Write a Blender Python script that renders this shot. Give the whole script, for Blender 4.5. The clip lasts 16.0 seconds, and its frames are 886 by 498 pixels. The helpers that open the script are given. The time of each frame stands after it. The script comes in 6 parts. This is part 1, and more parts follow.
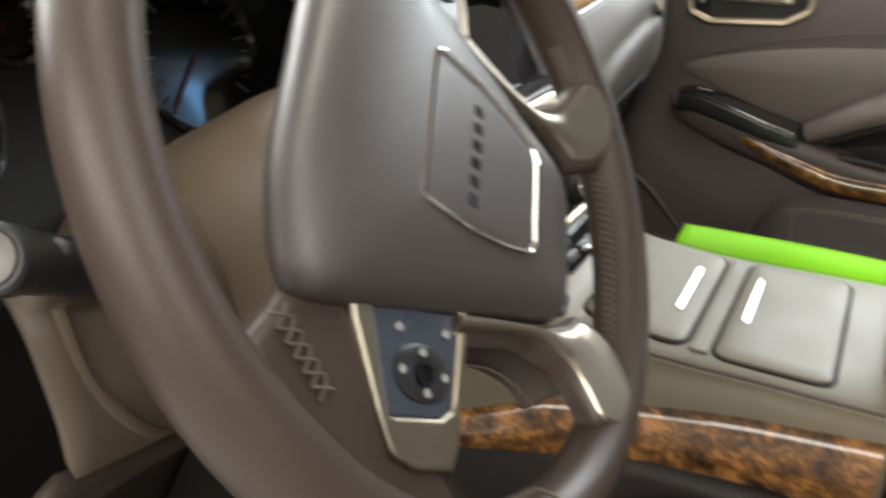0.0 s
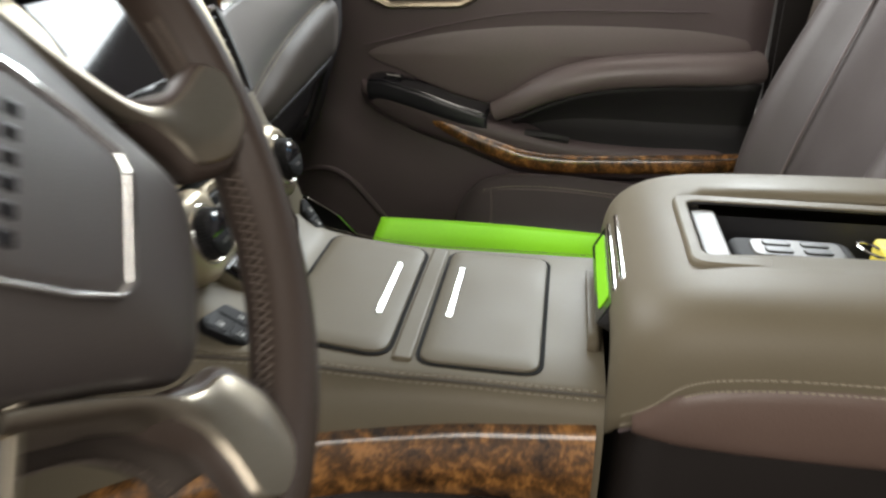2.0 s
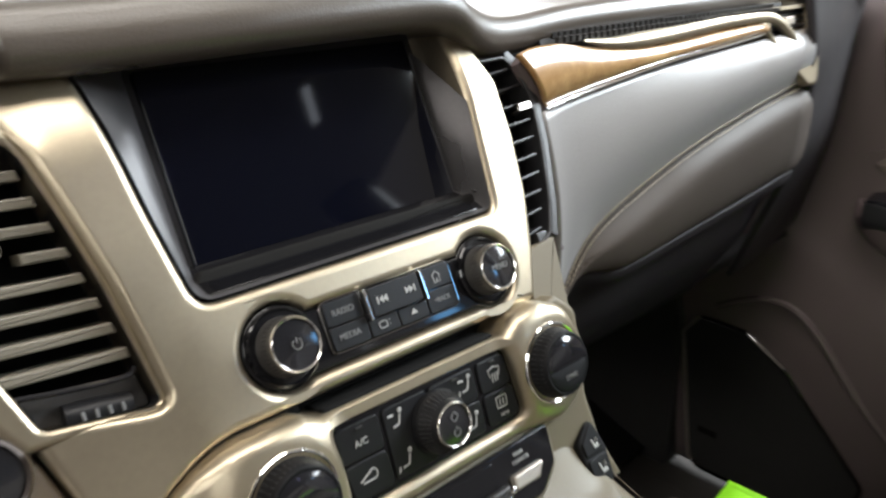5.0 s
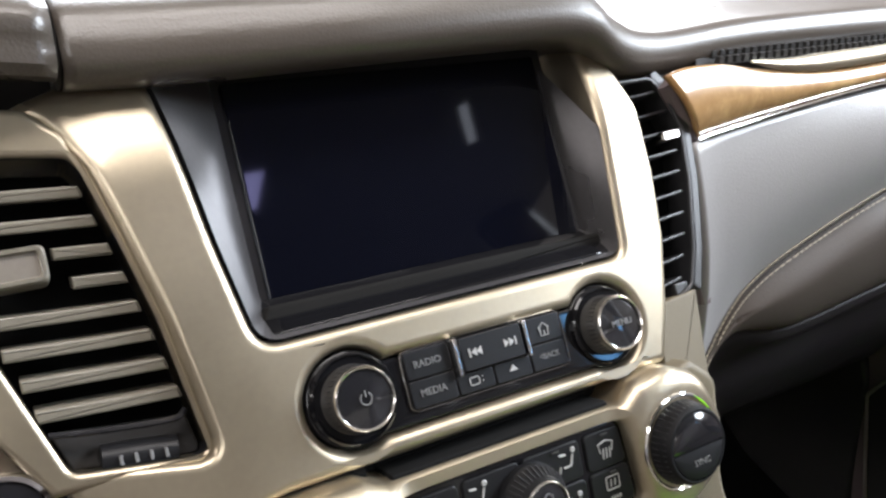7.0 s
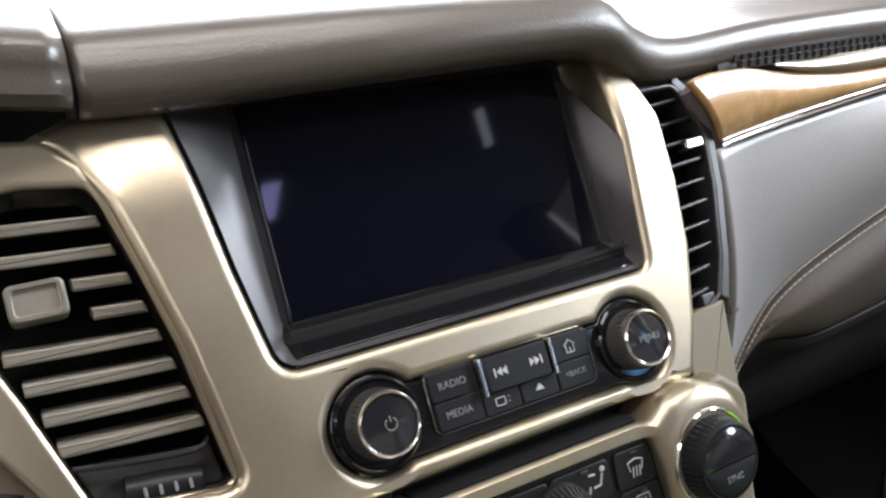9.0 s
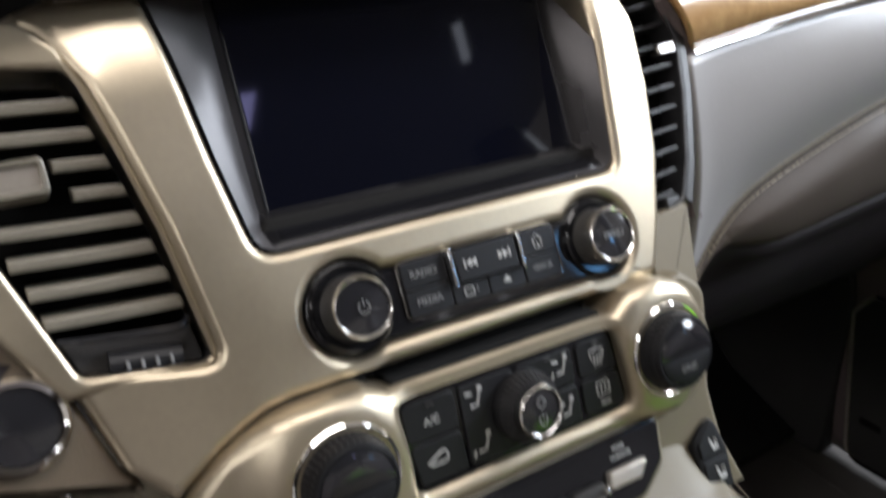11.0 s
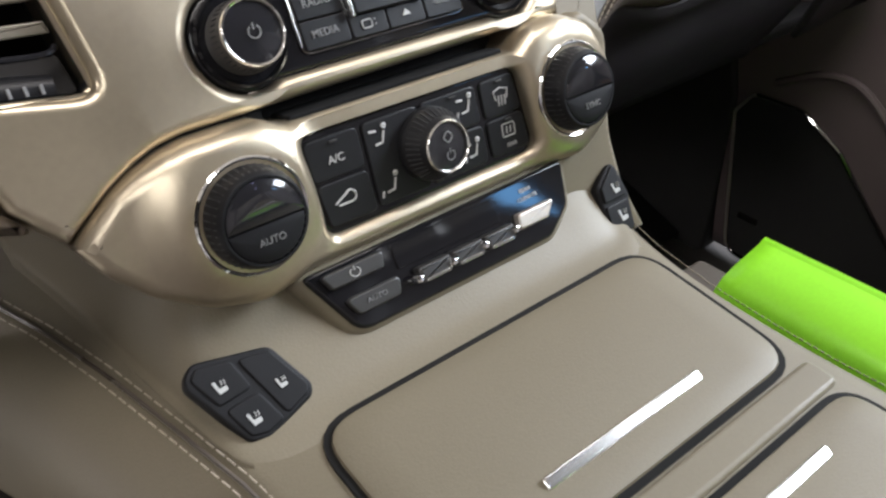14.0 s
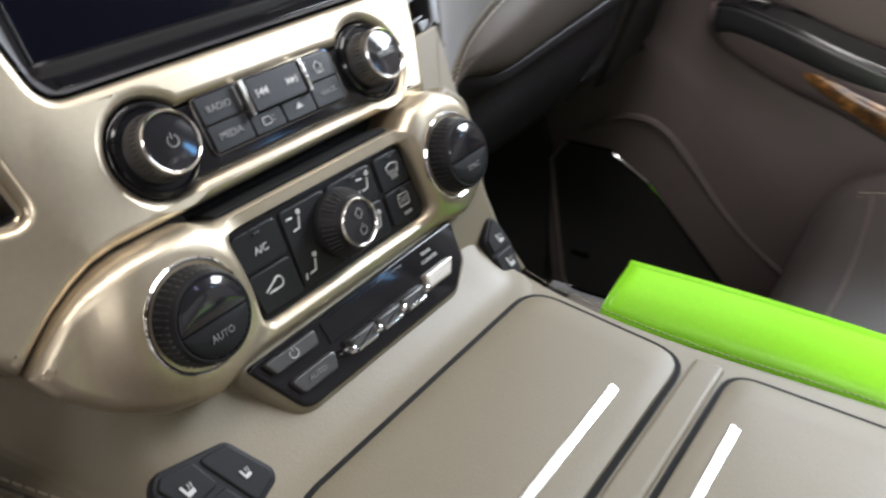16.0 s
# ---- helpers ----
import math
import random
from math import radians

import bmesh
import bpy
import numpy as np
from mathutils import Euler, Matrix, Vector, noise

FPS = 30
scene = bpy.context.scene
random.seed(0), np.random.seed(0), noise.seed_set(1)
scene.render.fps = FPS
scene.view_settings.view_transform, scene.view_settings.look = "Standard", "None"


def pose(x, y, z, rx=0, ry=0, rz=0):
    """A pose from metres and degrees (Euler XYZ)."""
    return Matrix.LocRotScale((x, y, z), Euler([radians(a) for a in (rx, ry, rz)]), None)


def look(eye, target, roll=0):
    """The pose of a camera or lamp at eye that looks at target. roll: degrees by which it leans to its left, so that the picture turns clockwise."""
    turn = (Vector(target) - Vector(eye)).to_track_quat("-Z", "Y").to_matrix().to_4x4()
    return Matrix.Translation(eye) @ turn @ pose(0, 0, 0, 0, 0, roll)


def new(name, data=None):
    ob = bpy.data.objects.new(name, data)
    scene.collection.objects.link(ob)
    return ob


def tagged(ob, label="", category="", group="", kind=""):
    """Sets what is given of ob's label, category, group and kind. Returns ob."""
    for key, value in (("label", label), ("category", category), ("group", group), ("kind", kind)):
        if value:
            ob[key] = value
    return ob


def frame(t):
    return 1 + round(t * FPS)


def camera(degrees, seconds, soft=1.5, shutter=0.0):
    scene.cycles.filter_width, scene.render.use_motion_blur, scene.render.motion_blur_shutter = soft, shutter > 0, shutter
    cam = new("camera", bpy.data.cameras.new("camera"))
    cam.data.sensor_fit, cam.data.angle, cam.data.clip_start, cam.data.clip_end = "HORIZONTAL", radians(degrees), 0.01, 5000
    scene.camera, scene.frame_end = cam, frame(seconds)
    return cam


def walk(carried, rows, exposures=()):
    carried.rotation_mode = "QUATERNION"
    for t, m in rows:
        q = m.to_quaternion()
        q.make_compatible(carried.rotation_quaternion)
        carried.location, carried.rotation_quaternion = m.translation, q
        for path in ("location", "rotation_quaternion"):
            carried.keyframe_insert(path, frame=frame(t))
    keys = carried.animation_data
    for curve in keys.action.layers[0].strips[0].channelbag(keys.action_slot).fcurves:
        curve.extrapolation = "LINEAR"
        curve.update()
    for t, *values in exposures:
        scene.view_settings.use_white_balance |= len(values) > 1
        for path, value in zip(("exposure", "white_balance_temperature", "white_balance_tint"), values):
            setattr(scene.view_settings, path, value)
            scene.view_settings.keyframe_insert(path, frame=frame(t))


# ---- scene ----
cam = camera(57.0, 16.0, soft=2.4, shutter=0.7)
PATH = [
    (0, (-0.7522, -0.1965, 0.9216), (0.4480, 0.4606, 0.3069), -0.18),
    (0.5, (-0.7832, -0.2313, 0.9289), (0.4484, 0.3458, 0.2964), -2.29),
    (1, (-0.8132, -0.2312, 0.9171), (0.4035, 0.3575, 0.2666), -2.49),
    (1.2, (-0.8025, -0.2168, 0.9105), (0.4304, 0.3360, 0.2591), -1.02),
    (1.5, (-0.7736, -0.1961, 0.9140), (0.5097, 0.2609, 0.2860), -0.18),
    (2, (-0.6473, -0.2078, 0.8903), (0.7062, -0.0110, 0.2747), 0.59),
    (2.5, (-0.5275, -0.2133, 0.8522), (0.7642, 0.2398, 0.2387), -5.90),
    (3, (-0.4441, -0.2147, 0.8727), (0.7533, 0.4857, 0.3019), -5.71),
    (3.5, (-0.3713, -0.1908, 0.8513), (0.7517, 0.5385, 0.1752), 1.69),
    (4, (-0.3371, -0.1853, 0.8658), (0.7558, 0.6034, 0.2073), 4.70),
    (4.5, (-0.3039, -0.2072, 0.8849), (0.7235, 0.7053, 0.2834), 2.88),
    (5, (-0.2525, -0.2130, 0.8801), (0.6995, 0.8119, 0.3386), -0.44),
    (5.2, (-0.2268, -0.2157, 0.8738), (0.6628, 0.8651, 0.3350), -1.68),
    (7.5, (-0.1894, -0.1795, 0.8707), (0.5020, 1.0524, 0.3662), -1.57),
    (8, (-0.1883, -0.1780, 0.8748), (0.4846, 1.0651, 0.3730), -2.74),
    (10.5, (-0.1872, -0.1789, 0.8771), (0.5058, 1.0346, 0.3319), -1.71),
    (11, (-0.1947, -0.1926, 0.8675), (0.4974, 0.9775, 0.2337), -1.08),
    (11.5, (-0.1990, -0.2073, 0.8473), (0.5569, 0.8676, 0.1240), -0.24),
    (12, (-0.1958, -0.2073, 0.8344), (0.5614, 0.8151, 0.0399), -1.63),
    (12.5, (-0.2001, -0.2091, 0.8260), (0.5659, 0.7870, 0.0069), -0.91),
    (13, (-0.1990, -0.2023, 0.8179), (0.5691, 0.7479, -0.0521), 0.48),
    (13.5, (-0.1990, -0.2047, 0.8160), (0.5789, 0.7389, -0.0527), 0.23),
    (14, (-0.2076, -0.2005, 0.8145), (0.5650, 0.7484, -0.0531), -0.10),
    (14.5, (-0.2097, -0.2020, 0.8093), (0.5477, 0.7429, -0.0759), -0.41),
    (15, (-0.2054, -0.2048, 0.8138), (0.5571, 0.7403, -0.0667), -0.60),
    (15.5, (-0.2194, -0.1978, 0.8207), (0.6735, 0.6896, 0.0050), -0.13),
    (16, (-0.2568, -0.1866, 0.8262), (0.7875, 0.5794, 0.0694), -2.07),
]
EXPOSURE = [(0, 0.22, 6900, 10), (1.2, 0.32, 6900, 10), (2, -0.22, 6900, 10), (2.5, -0.25, 6900, 10), (3, 0.0, 6900, 10), (3.5, -0.02, 6900, 10), (4, 0.08, 6900, 10), (5, 0.36, 6700, 10), (7.5, 0.52, 6500, 14), (8, 0.52, 6500, 14), (10.5, 0.08, 6500, 14), (11.5, 0.38, 6500, 14), (12.5, 0.52, 6500, 14), (14.5, 0.54, 6500, 14), (15.5, 0.54, 6500, 14), (16, 0.56, 6500, 14)]
walk(cam, [(t, look(eye, target, roll)) for t, eye, target, roll in PATH], EXPOSURE)

# ---------------------------------------------------------------- light
world = bpy.data.worlds.new("hall_light")
scene.world = world
world.use_nodes = True
wbg = world.node_tree.nodes["Background"]
wbg.inputs[0].default_value = (1.0, 0.93, 0.84, 1)
wbg.inputs[1].default_value = 0.36


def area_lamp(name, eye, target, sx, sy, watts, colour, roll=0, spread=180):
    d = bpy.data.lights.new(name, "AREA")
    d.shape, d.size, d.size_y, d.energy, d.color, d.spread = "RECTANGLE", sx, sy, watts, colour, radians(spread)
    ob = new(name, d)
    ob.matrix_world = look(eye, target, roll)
    return tagged(ob, "area lamp added out of view for showroom light and reflections", "lamp", kind="structure")


# the showroom's glass front beside the car, and lamps under its ceiling, all unseen
area_lamp("side_light", (3.55, -1.15, 2.80), (0.0, 0.05, 0.8), 2.6, 1.5, 335, (0.82, 0.92, 1.0))
area_lamp("shop_front", (1.0, 4.2, 3.0), (0.1, 0.2, 0.9), 6.5, 4.0, 840, (0.90, 0.95, 1.0))
# fill lamp added at the driver's side
area_lamp("side_light", (-4.2, 0.4, 2.5), (-0.2, 0, 0.7), 3.6, 1.8, 185, (1.0, 0.975, 0.94))
area_lamp("ceiling_lamp", (-1.3, -2.7, 2.9), (-0.4, 0, 0.8), 2.6, 1.6, 90, (0.95, 0.98, 0.97))
area_lamp("ceiling_lamp", (-0.10, -0.45, 3.20), (-0.10, 0.20, 0.8), 2.6, 0.7, 55, (1.0, 0.97, 0.93))
# blue lamp added beyond the rear side window, to reflect in the climate panel
area_lamp("side_light", (1.198, -1.310, 1.234), (0.05, 0.055, 0.595), 0.075, 0.22, 0.55, (0.16, 0.50, 1.0), 12)
# two small lamps added under the roof to put glints in the screen
area_lamp("glint_lamp", (0.165, -0.520, 1.312), (0.165, -0.518, 0.5), 0.030, 0.09, 0.05, (0.50, 0.50, 1.0))

area_lamp("glint_lamp", (0.525, -0.430, 1.312), (0.525, -0.428, 0.5), 0.016, 0.11, 0.014, (0.80, 0.88, 1.0), 30)

# ---------------------------------------------------------------- materials
def mat(name, col, rough=0.5, metal=0.0, spec=0.5, var=0.12, scale=9.0, bump=0.0, bscale=400.0, coat=0.0, rvar=0.08, stretch=(1, 1, 1)):
    """A surface with blotches at one scale and grain at another."""
    m = bpy.data.materials.new(name)
    m.use_nodes = True
    nt = m.node_tree
    b = nt.nodes["Principled BSDF"]
    N = lambda kind: nt.nodes.new(kind)
    tc, mp = N("ShaderNodeTexCoord"), N("ShaderNodeMapping")
    mp.inputs["Scale"].default_value = stretch
    nt.links.new(tc.outputs["Object"], mp.inputs[0])
    n1, n2 = N("ShaderNodeTexNoise"), N("ShaderNodeTexNoise")
    n1.inputs["Scale"].default_value, n1.inputs["Detail"].default_value = scale, 4
    n2.inputs["Scale"].default_value, n2.inputs["Detail"].default_value = bscale, 3
    nt.links.new(mp.outputs[0], n1.inputs[0])
    nt.links.new(mp.outputs[0], n2.inputs[0])
    add = N("ShaderNodeMath")
    add.operation = "ADD"
    nt.links.new(n1.outputs[0], add.inputs[0])
    nt.links.new(n2.outputs[0], add.inputs[1])
    mr = N("ShaderNodeMapRange")
    mr.inputs["From Min"].default_value, mr.inputs["From Max"].default_value = 0.6, 1.4
    mr.inputs["To Min"].default_value, mr.inputs["To Max"].default_value = 1 - var, 1 + var
    nt.links.new(add.outputs[0], mr.inputs[0])
    mul = N("ShaderNodeMixRGB")
    mul.blend_type = "MULTIPLY"
    mul.inputs[0].default_value = 1
    mul.inputs[1].default_value = (*col, 1)
    nt.links.new(mr.outputs[0], mul.inputs[2])
    nt.links.new(mul.outputs[0], b.inputs["Base Color"])
    rr = N("ShaderNodeMapRange")
    rr.inputs["From Min"].default_value, rr.inputs["From Max"].default_value = 0.3, 0.7
    rr.inputs["To Min"].default_value, rr.inputs["To Max"].default_value = max(0.02, rough - rvar), rough + rvar
    nt.links.new(n1.outputs[0], rr.inputs[0])
    nt.links.new(rr.outputs[0], b.inputs["Roughness"])
    b.inputs["Metallic"].default_value = metal
    b.inputs["Specular IOR Level"].default_value = spec
    b.inputs["Coat Weight"].default_value = coat
    b.inputs["Coat Roughness"].default_value = 0.06
    if bump:
        v = N("ShaderNodeTexVoronoi")
        v.inputs["Scale"].default_value = bscale
        nt.links.new(mp.outputs[0], v.inputs[0])
        bp = N("ShaderNodeBump")
        bp.inputs["Strength"].default_value, bp.inputs["Distance"].default_value = bump, 0.00025
        nt.links.new(v.outputs[0], bp.inputs["Height"])
        nt.links.new(bp.outputs[0], b.inputs["Normal"])
    return m


def wood_mat(name, light, dark, scale=38.0):
    m = bpy.data.materials.new(name)
    m.use_nodes = True
    nt = m.node_tree
    b = nt.nodes["Principled BSDF"]
    N = lambda kind: nt.nodes.new(kind)
    tc = N("ShaderNodeTexCoord")
    n1, n2 = N("ShaderNodeTexNoise"), N("ShaderNodeTexNoise")
    n1.inputs["Scale"].default_value, n1.inputs["Detail"].default_value, n1.inputs["Distortion"].default_value = scale, 6, 0.45
    n1.inputs["Roughness"].default_value = 0.68
    n2.inputs["Scale"].default_value, n2.inputs["Detail"].default_value = scale * 6, 5
    nt.links.new(tc.outputs["Object"], n1.inputs[0])
    nt.links.new(tc.outputs["Object"], n2.inputs[0])
    mix = N("ShaderNodeMath")
    mix.operation = "MULTIPLY_ADD"
    mix.inputs[1].default_value = 0.3
    nt.links.new(n2.outputs[0], mix.inputs[0])
    nt.links.new(n1.outputs[0], mix.inputs[2])
    cr = N("ShaderNodeValToRGB")
    cr.color_ramp.elements[0].position, cr.color_ramp.elements[1].position = 0.50, 0.80
    cr.color_ramp.elements[0].color, cr.color_ramp.elements[1].color = (*dark, 1), (*light, 1)
    e = cr.color_ramp.elements.new(0.66)
    e.color = (*[0.30 * a + 0.70 * c for a, c in zip(light, dark)], 1)
    nt.links.new(mix.outputs[0], cr.inputs[0])
    nt.links.new(cr.outputs[0], b.inputs["Base Color"])
    b.inputs["Roughness"].default_value = 0.32
    b.inputs["Coat Weight"].default_value = 0.9
    b.inputs["Coat Roughness"].default_value = 0.05
    return m


TAUPE = mat("taupe_vinyl", (0.138, 0.116, 0.079), 0.52, spec=0.35, var=0.07, bump=0.25, bscale=900)
TAUPE_DK = mat("taupe_pad", (0.070, 0.057, 0.046), 0.34, spec=0.65, var=0.08, bump=0.35, bscale=700)
BASE = mat("near_black_plastic", (0.015, 0.012, 0.011), 0.5, spec=0.25, var=0.15, bump=0.4, bscale=700)
UNDER = mat("dark_brown_plastic", (0.062, 0.046, 0.037), 0.5, var=0.15, bump=0.4, bscale=700)
COCOA = mat("cocoa_vinyl", (0.100, 0.076, 0.077), 0.52, spec=0.4, var=0.12, bump=0.4, bscale=800)
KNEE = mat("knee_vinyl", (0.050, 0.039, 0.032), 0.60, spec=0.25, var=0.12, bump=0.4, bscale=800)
# knee vinyl darkened to put the shade under the dash into its colour
SHADED_VINYL = mat("shaded_dash_vinyl", (0.018, 0.015, 0.017), 0.55, spec=0.25, var=0.12, bump=0.4, bscale=800)
COCOA_LEATHER = mat("cocoa_leather", (0.132, 0.104, 0.098), 0.44, var=0.12, bump=0.5, bscale=520)
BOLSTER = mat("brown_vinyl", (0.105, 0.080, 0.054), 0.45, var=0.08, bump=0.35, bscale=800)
RIM_LEATHER = mat("rim_leather", (0.052, 0.037, 0.030), 0.40, spec=0.32, var=0.10, bump=0.16, bscale=900)
PAD_LEATHER = mat("pad_leather", (0.118, 0.077, 0.062), 0.44, var=0.1, bump=0.45, bscale=520)
SEAT_LEATHER = mat("seat_leather", (0.070, 0.058, 0.056), 0.46, var=0.12, bump=0.5, bscale=480)
AIRBAG = mat("airbag_vinyl", (0.058, 0.048, 0.045), 0.40, spec=0.75, var=0.08, bump=0.3, bscale=900)
# grey mixes reflected windscreen light into the colour of a browner leather
DASH_LEATHER = mat("dash_leather", (0.235, 0.226, 0.224), 0.36, var=0.06, bump=0.3, bscale=700)
SILVER = mat("champagne_metal", (0.445, 0.382, 0.283), 0.36, metal=0.9, var=0.05, scale=14, bscale=300, rvar=0.04)
RECESS = mat("recess_satin", (0.24, 0.23, 0.235), 0.30, metal=0.85, var=0.06, scale=14, rvar=0.05)
SPOKE = mat("bronze_satin_metal", (0.37, 0.325, 0.26), 0.31, metal=0.95, var=0.05, scale=14, rvar=0.04)
SLOT = mat("slot_black", (0.006, 0.006, 0.006), 0.8, spec=0.1, var=0.2)
SILVER_DK = mat("grey_metal", (0.42, 0.38, 0.33), 0.36, metal=0.75, var=0.06, scale=14, rvar=0.05)
CHROME = mat("chrome", (0.86, 0.86, 0.85), 0.07, metal=1.0, var=0.03, rvar=0.03)
SMOKE = mat("smoked_chrome", (0.22, 0.21, 0.20), 0.12, metal=1.0, var=0.05, rvar=0.03)
BRIGHT = mat("bright_satin_chrome", (0.88, 0.87, 0.85), 0.16, metal=1.0, var=0.0, rvar=0.0)
BLACK_GLOSS = mat("black_gloss", (0.012, 0.012, 0.014), 0.14, var=0.1, coat=0.4, rvar=0.05)
PANEL = mat("panel_black", (0.006, 0.006, 0.007), 0.07, spec=0.34, var=0.1, rvar=0.02)
BLACK_SATIN = mat("black_satin", (0.020, 0.020, 0.022), 0.36, var=0.15, rvar=0.08)
BLACK_MATT = mat("black_matt", (0.012, 0.011, 0.011), 0.7, var=0.2, bump=0.3, bscale=600)
KEY = mat("key_plastic", (0.009, 0.009, 0.010), 0.38, spec=0.24, var=0.12, rvar=0.06)
POD = mat("pod_black", (0.007, 0.007, 0.008), 0.55, spec=0.18, var=0.12, rvar=0.06)
KEY_BLUE = mat("blue_grey_key_plastic", (0.045, 0.055, 0.075), 0.30, var=0.1, rvar=0.05)
KNURL = mat("knurled_metal", (0.115, 0.110, 0.104), 0.38, metal=0.6, var=0.1)
THREAD_DK = mat("brown_thread", (0.105, 0.080, 0.065), 0.7, var=0.15, scale=200)
KEY_GREY = mat("grey_key_plastic", (0.026, 0.025, 0.024), 0.36, var=0.1, rvar=0.06)
SLAT = mat("slat_plastic", (0.175, 0.158, 0.125), 0.36, spec=0.7, var=0.1)
# faint blue in the base puts the glass's bluish haze into its colour
SCREEN = mat("screen_glass", (0.0018, 0.0022, 0.005), 0.05, spec=0.34, var=0.1, rvar=0.015)
WHITE = mat("white_print", (0.34, 0.34, 0.33), 0.5, var=0.05)
PRINT = mat("grey_print", (0.15, 0.15, 0.15), 0.5, var=0.05)
RED = mat("red_print", (0.16, 0.03, 0.03), 0.5, var=0.05)
THREAD = mat("tan_thread", (0.33, 0.285, 0.22), 0.7, var=0.15, scale=200)
GREEN = mat("lime_card", (0.28, 0.78, 0.02), 0.42, var=0.05, scale=14, rvar=0.05)
# puts shade into the lid joints and the floor of the screen recess
SHADE_BLACK = mat("shade_black", (0.006, 0.0055, 0.005), 0.85, spec=0.2, var=0.1)
CARPET = mat("carpet", (0.030, 0.026, 0.024), 0.9, var=0.3, bump=0.9, bscale=900)
HEADLINER = mat("headliner_cloth", (0.22, 0.20, 0.18), 0.85, var=0.08, bump=0.4, bscale=900)
BURL = wood_mat("burl_wood", (0.42, 0.19, 0.055), (0.014, 0.007, 0.004), 46.0)
BURL_PALE = wood_mat("pale_burl_wood", (0.56, 0.36, 0.165), (0.33, 0.18, 0.070), 22.0)
PAINT = mat("hall_wall_paint", (0.55, 0.53, 0.50), 0.7, var=0.05, scale=1.5)
CONCRETE = mat("hall_floor_tile", (0.42, 0.41, 0.40), 0.4, var=0.1, scale=2)

# ---------------------------------------------------------------- mesh helpers
from mathutils import geometry


def thing(name, at, label, category, group="", kind=""):
    e = new(name)
    e.location = at
    e.empty_display_size = 0.05
    return tagged(e, label, category, group, kind)


def link(name, me, material, parent=None, label="", smooth=True):
    me.materials.clear()
    me.materials.append(material)
    if smooth:
        me.polygons.foreach_set("use_smooth", [True] * len(me.polygons))
        me.set_sharp_from_angle(angle=radians(38))
    ob = new(name, me)
    if parent is not None:
        ob.parent = parent
        if parent.data is None:
            ob.matrix_parent_inverse = Matrix.Translation(parent.location).inverted()
    return tagged(ob, label)


def part(name, bm, material, parent, label="", smooth=True):
    bmesh.ops.recalc_face_normals(bm, faces=bm.faces[:])
    me = bpy.data.meshes.new(name)
    bm.to_mesh(me)
    bm.free()
    return link(name, me, material, parent, label, smooth)


def face_frame(o, rec):
    """u to the right, v up a face that leans back by rec degrees, w out of it towards the cabin."""
    a = radians(rec)
    return Matrix(((1, 0, 0, o[0]), (0, math.sin(a), -math.cos(a), o[1]), (0, math.cos(a), math.sin(a), o[2]), (0, 0, 0, 1)))


def spline(pts, n=6, closed=False):
    """A smooth curve through points of two or three numbers."""
    p = [np.array(q, float) for q in pts]
    m = len(p)
    out = []
    for i in range(m if closed else m - 1):
        a, b, c, d = (p[(i + k) % m] if closed else p[min(max(i + k, 0), m - 1)] for k in (-1, 0, 1, 2))
        for k in range(n):
            t = k / n
            out.append(0.5 * (2 * b + (c - a) * t + (2 * a - 5 * b + 4 * c - d) * t * t + (3 * b - a - 3 * c + d) * t ** 3))
    if not closed:
        out.append(p[-1])
    return out


def rpoly(pts, r=0.004, seg=4):
    """A polygon with rounded corners; a point may carry its own radius."""
    out, n = [], len(pts)
    for i in range(n):
        p = np.array(pts[i][:2], float)
        rr = pts[i][2] if len(pts[i]) > 2 else r
        a, b = np.array(pts[i - 1][:2], float) - p, np.array(pts[(i + 1) % n][:2], float) - p
        la, lb = np.linalg.norm(a), np.linalg.norm(b)
        a, b = a / la, b / lb
        half = math.acos(max(-1, min(1, a @ b))) / 2
        cut = min(rr / max(math.tan(half), 1e-3), la * 0.45, lb * 0.45)
        if rr <= 0 or half > 1.55:
            out.append(tuple(p))
            continue
        s, e = p + a * cut, p + b * cut
        for k in range(seg + 1):
            t = k / seg
            out.append(tuple((1 - t) ** 2 * s + 2 * t * (1 - t) * p + t * t * e))
    return out


def rect(u0, v0, u1, v1, r=0.003, seg=4):
    return rpoly([(u0, v0), (u1, v0), (u1, v1), (u0, v1)], r, seg)


def area2(p):
    return sum(p[i - 1][0] * p[i][1] - p[i][0] * p[i - 1][1] for i in range(len(p))) / 2


def inset(p, d):
    """The outline, anticlockwise, drawn in by d."""
    n, out = len(p), []
    for i in range(n):
        a, b, c = (np.array(p[(i + k) % n][:2], float) for k in (-1, 0, 1))
        e, f = b - a, c - b
        e, f = e / (np.linalg.norm(e) + 1e-12), f / (np.linalg.norm(f) + 1e-12)
        m = np.array((-e[1] - f[1], e[0] + f[0]))
        l = np.linalg.norm(m)
        m = m / l if l > 1e-6 else np.array((-e[1], e[0]))
        k = max(0.5, m @ np.array((-e[1], e[0])))
        out.append(tuple(b + m * d / k))
    return out


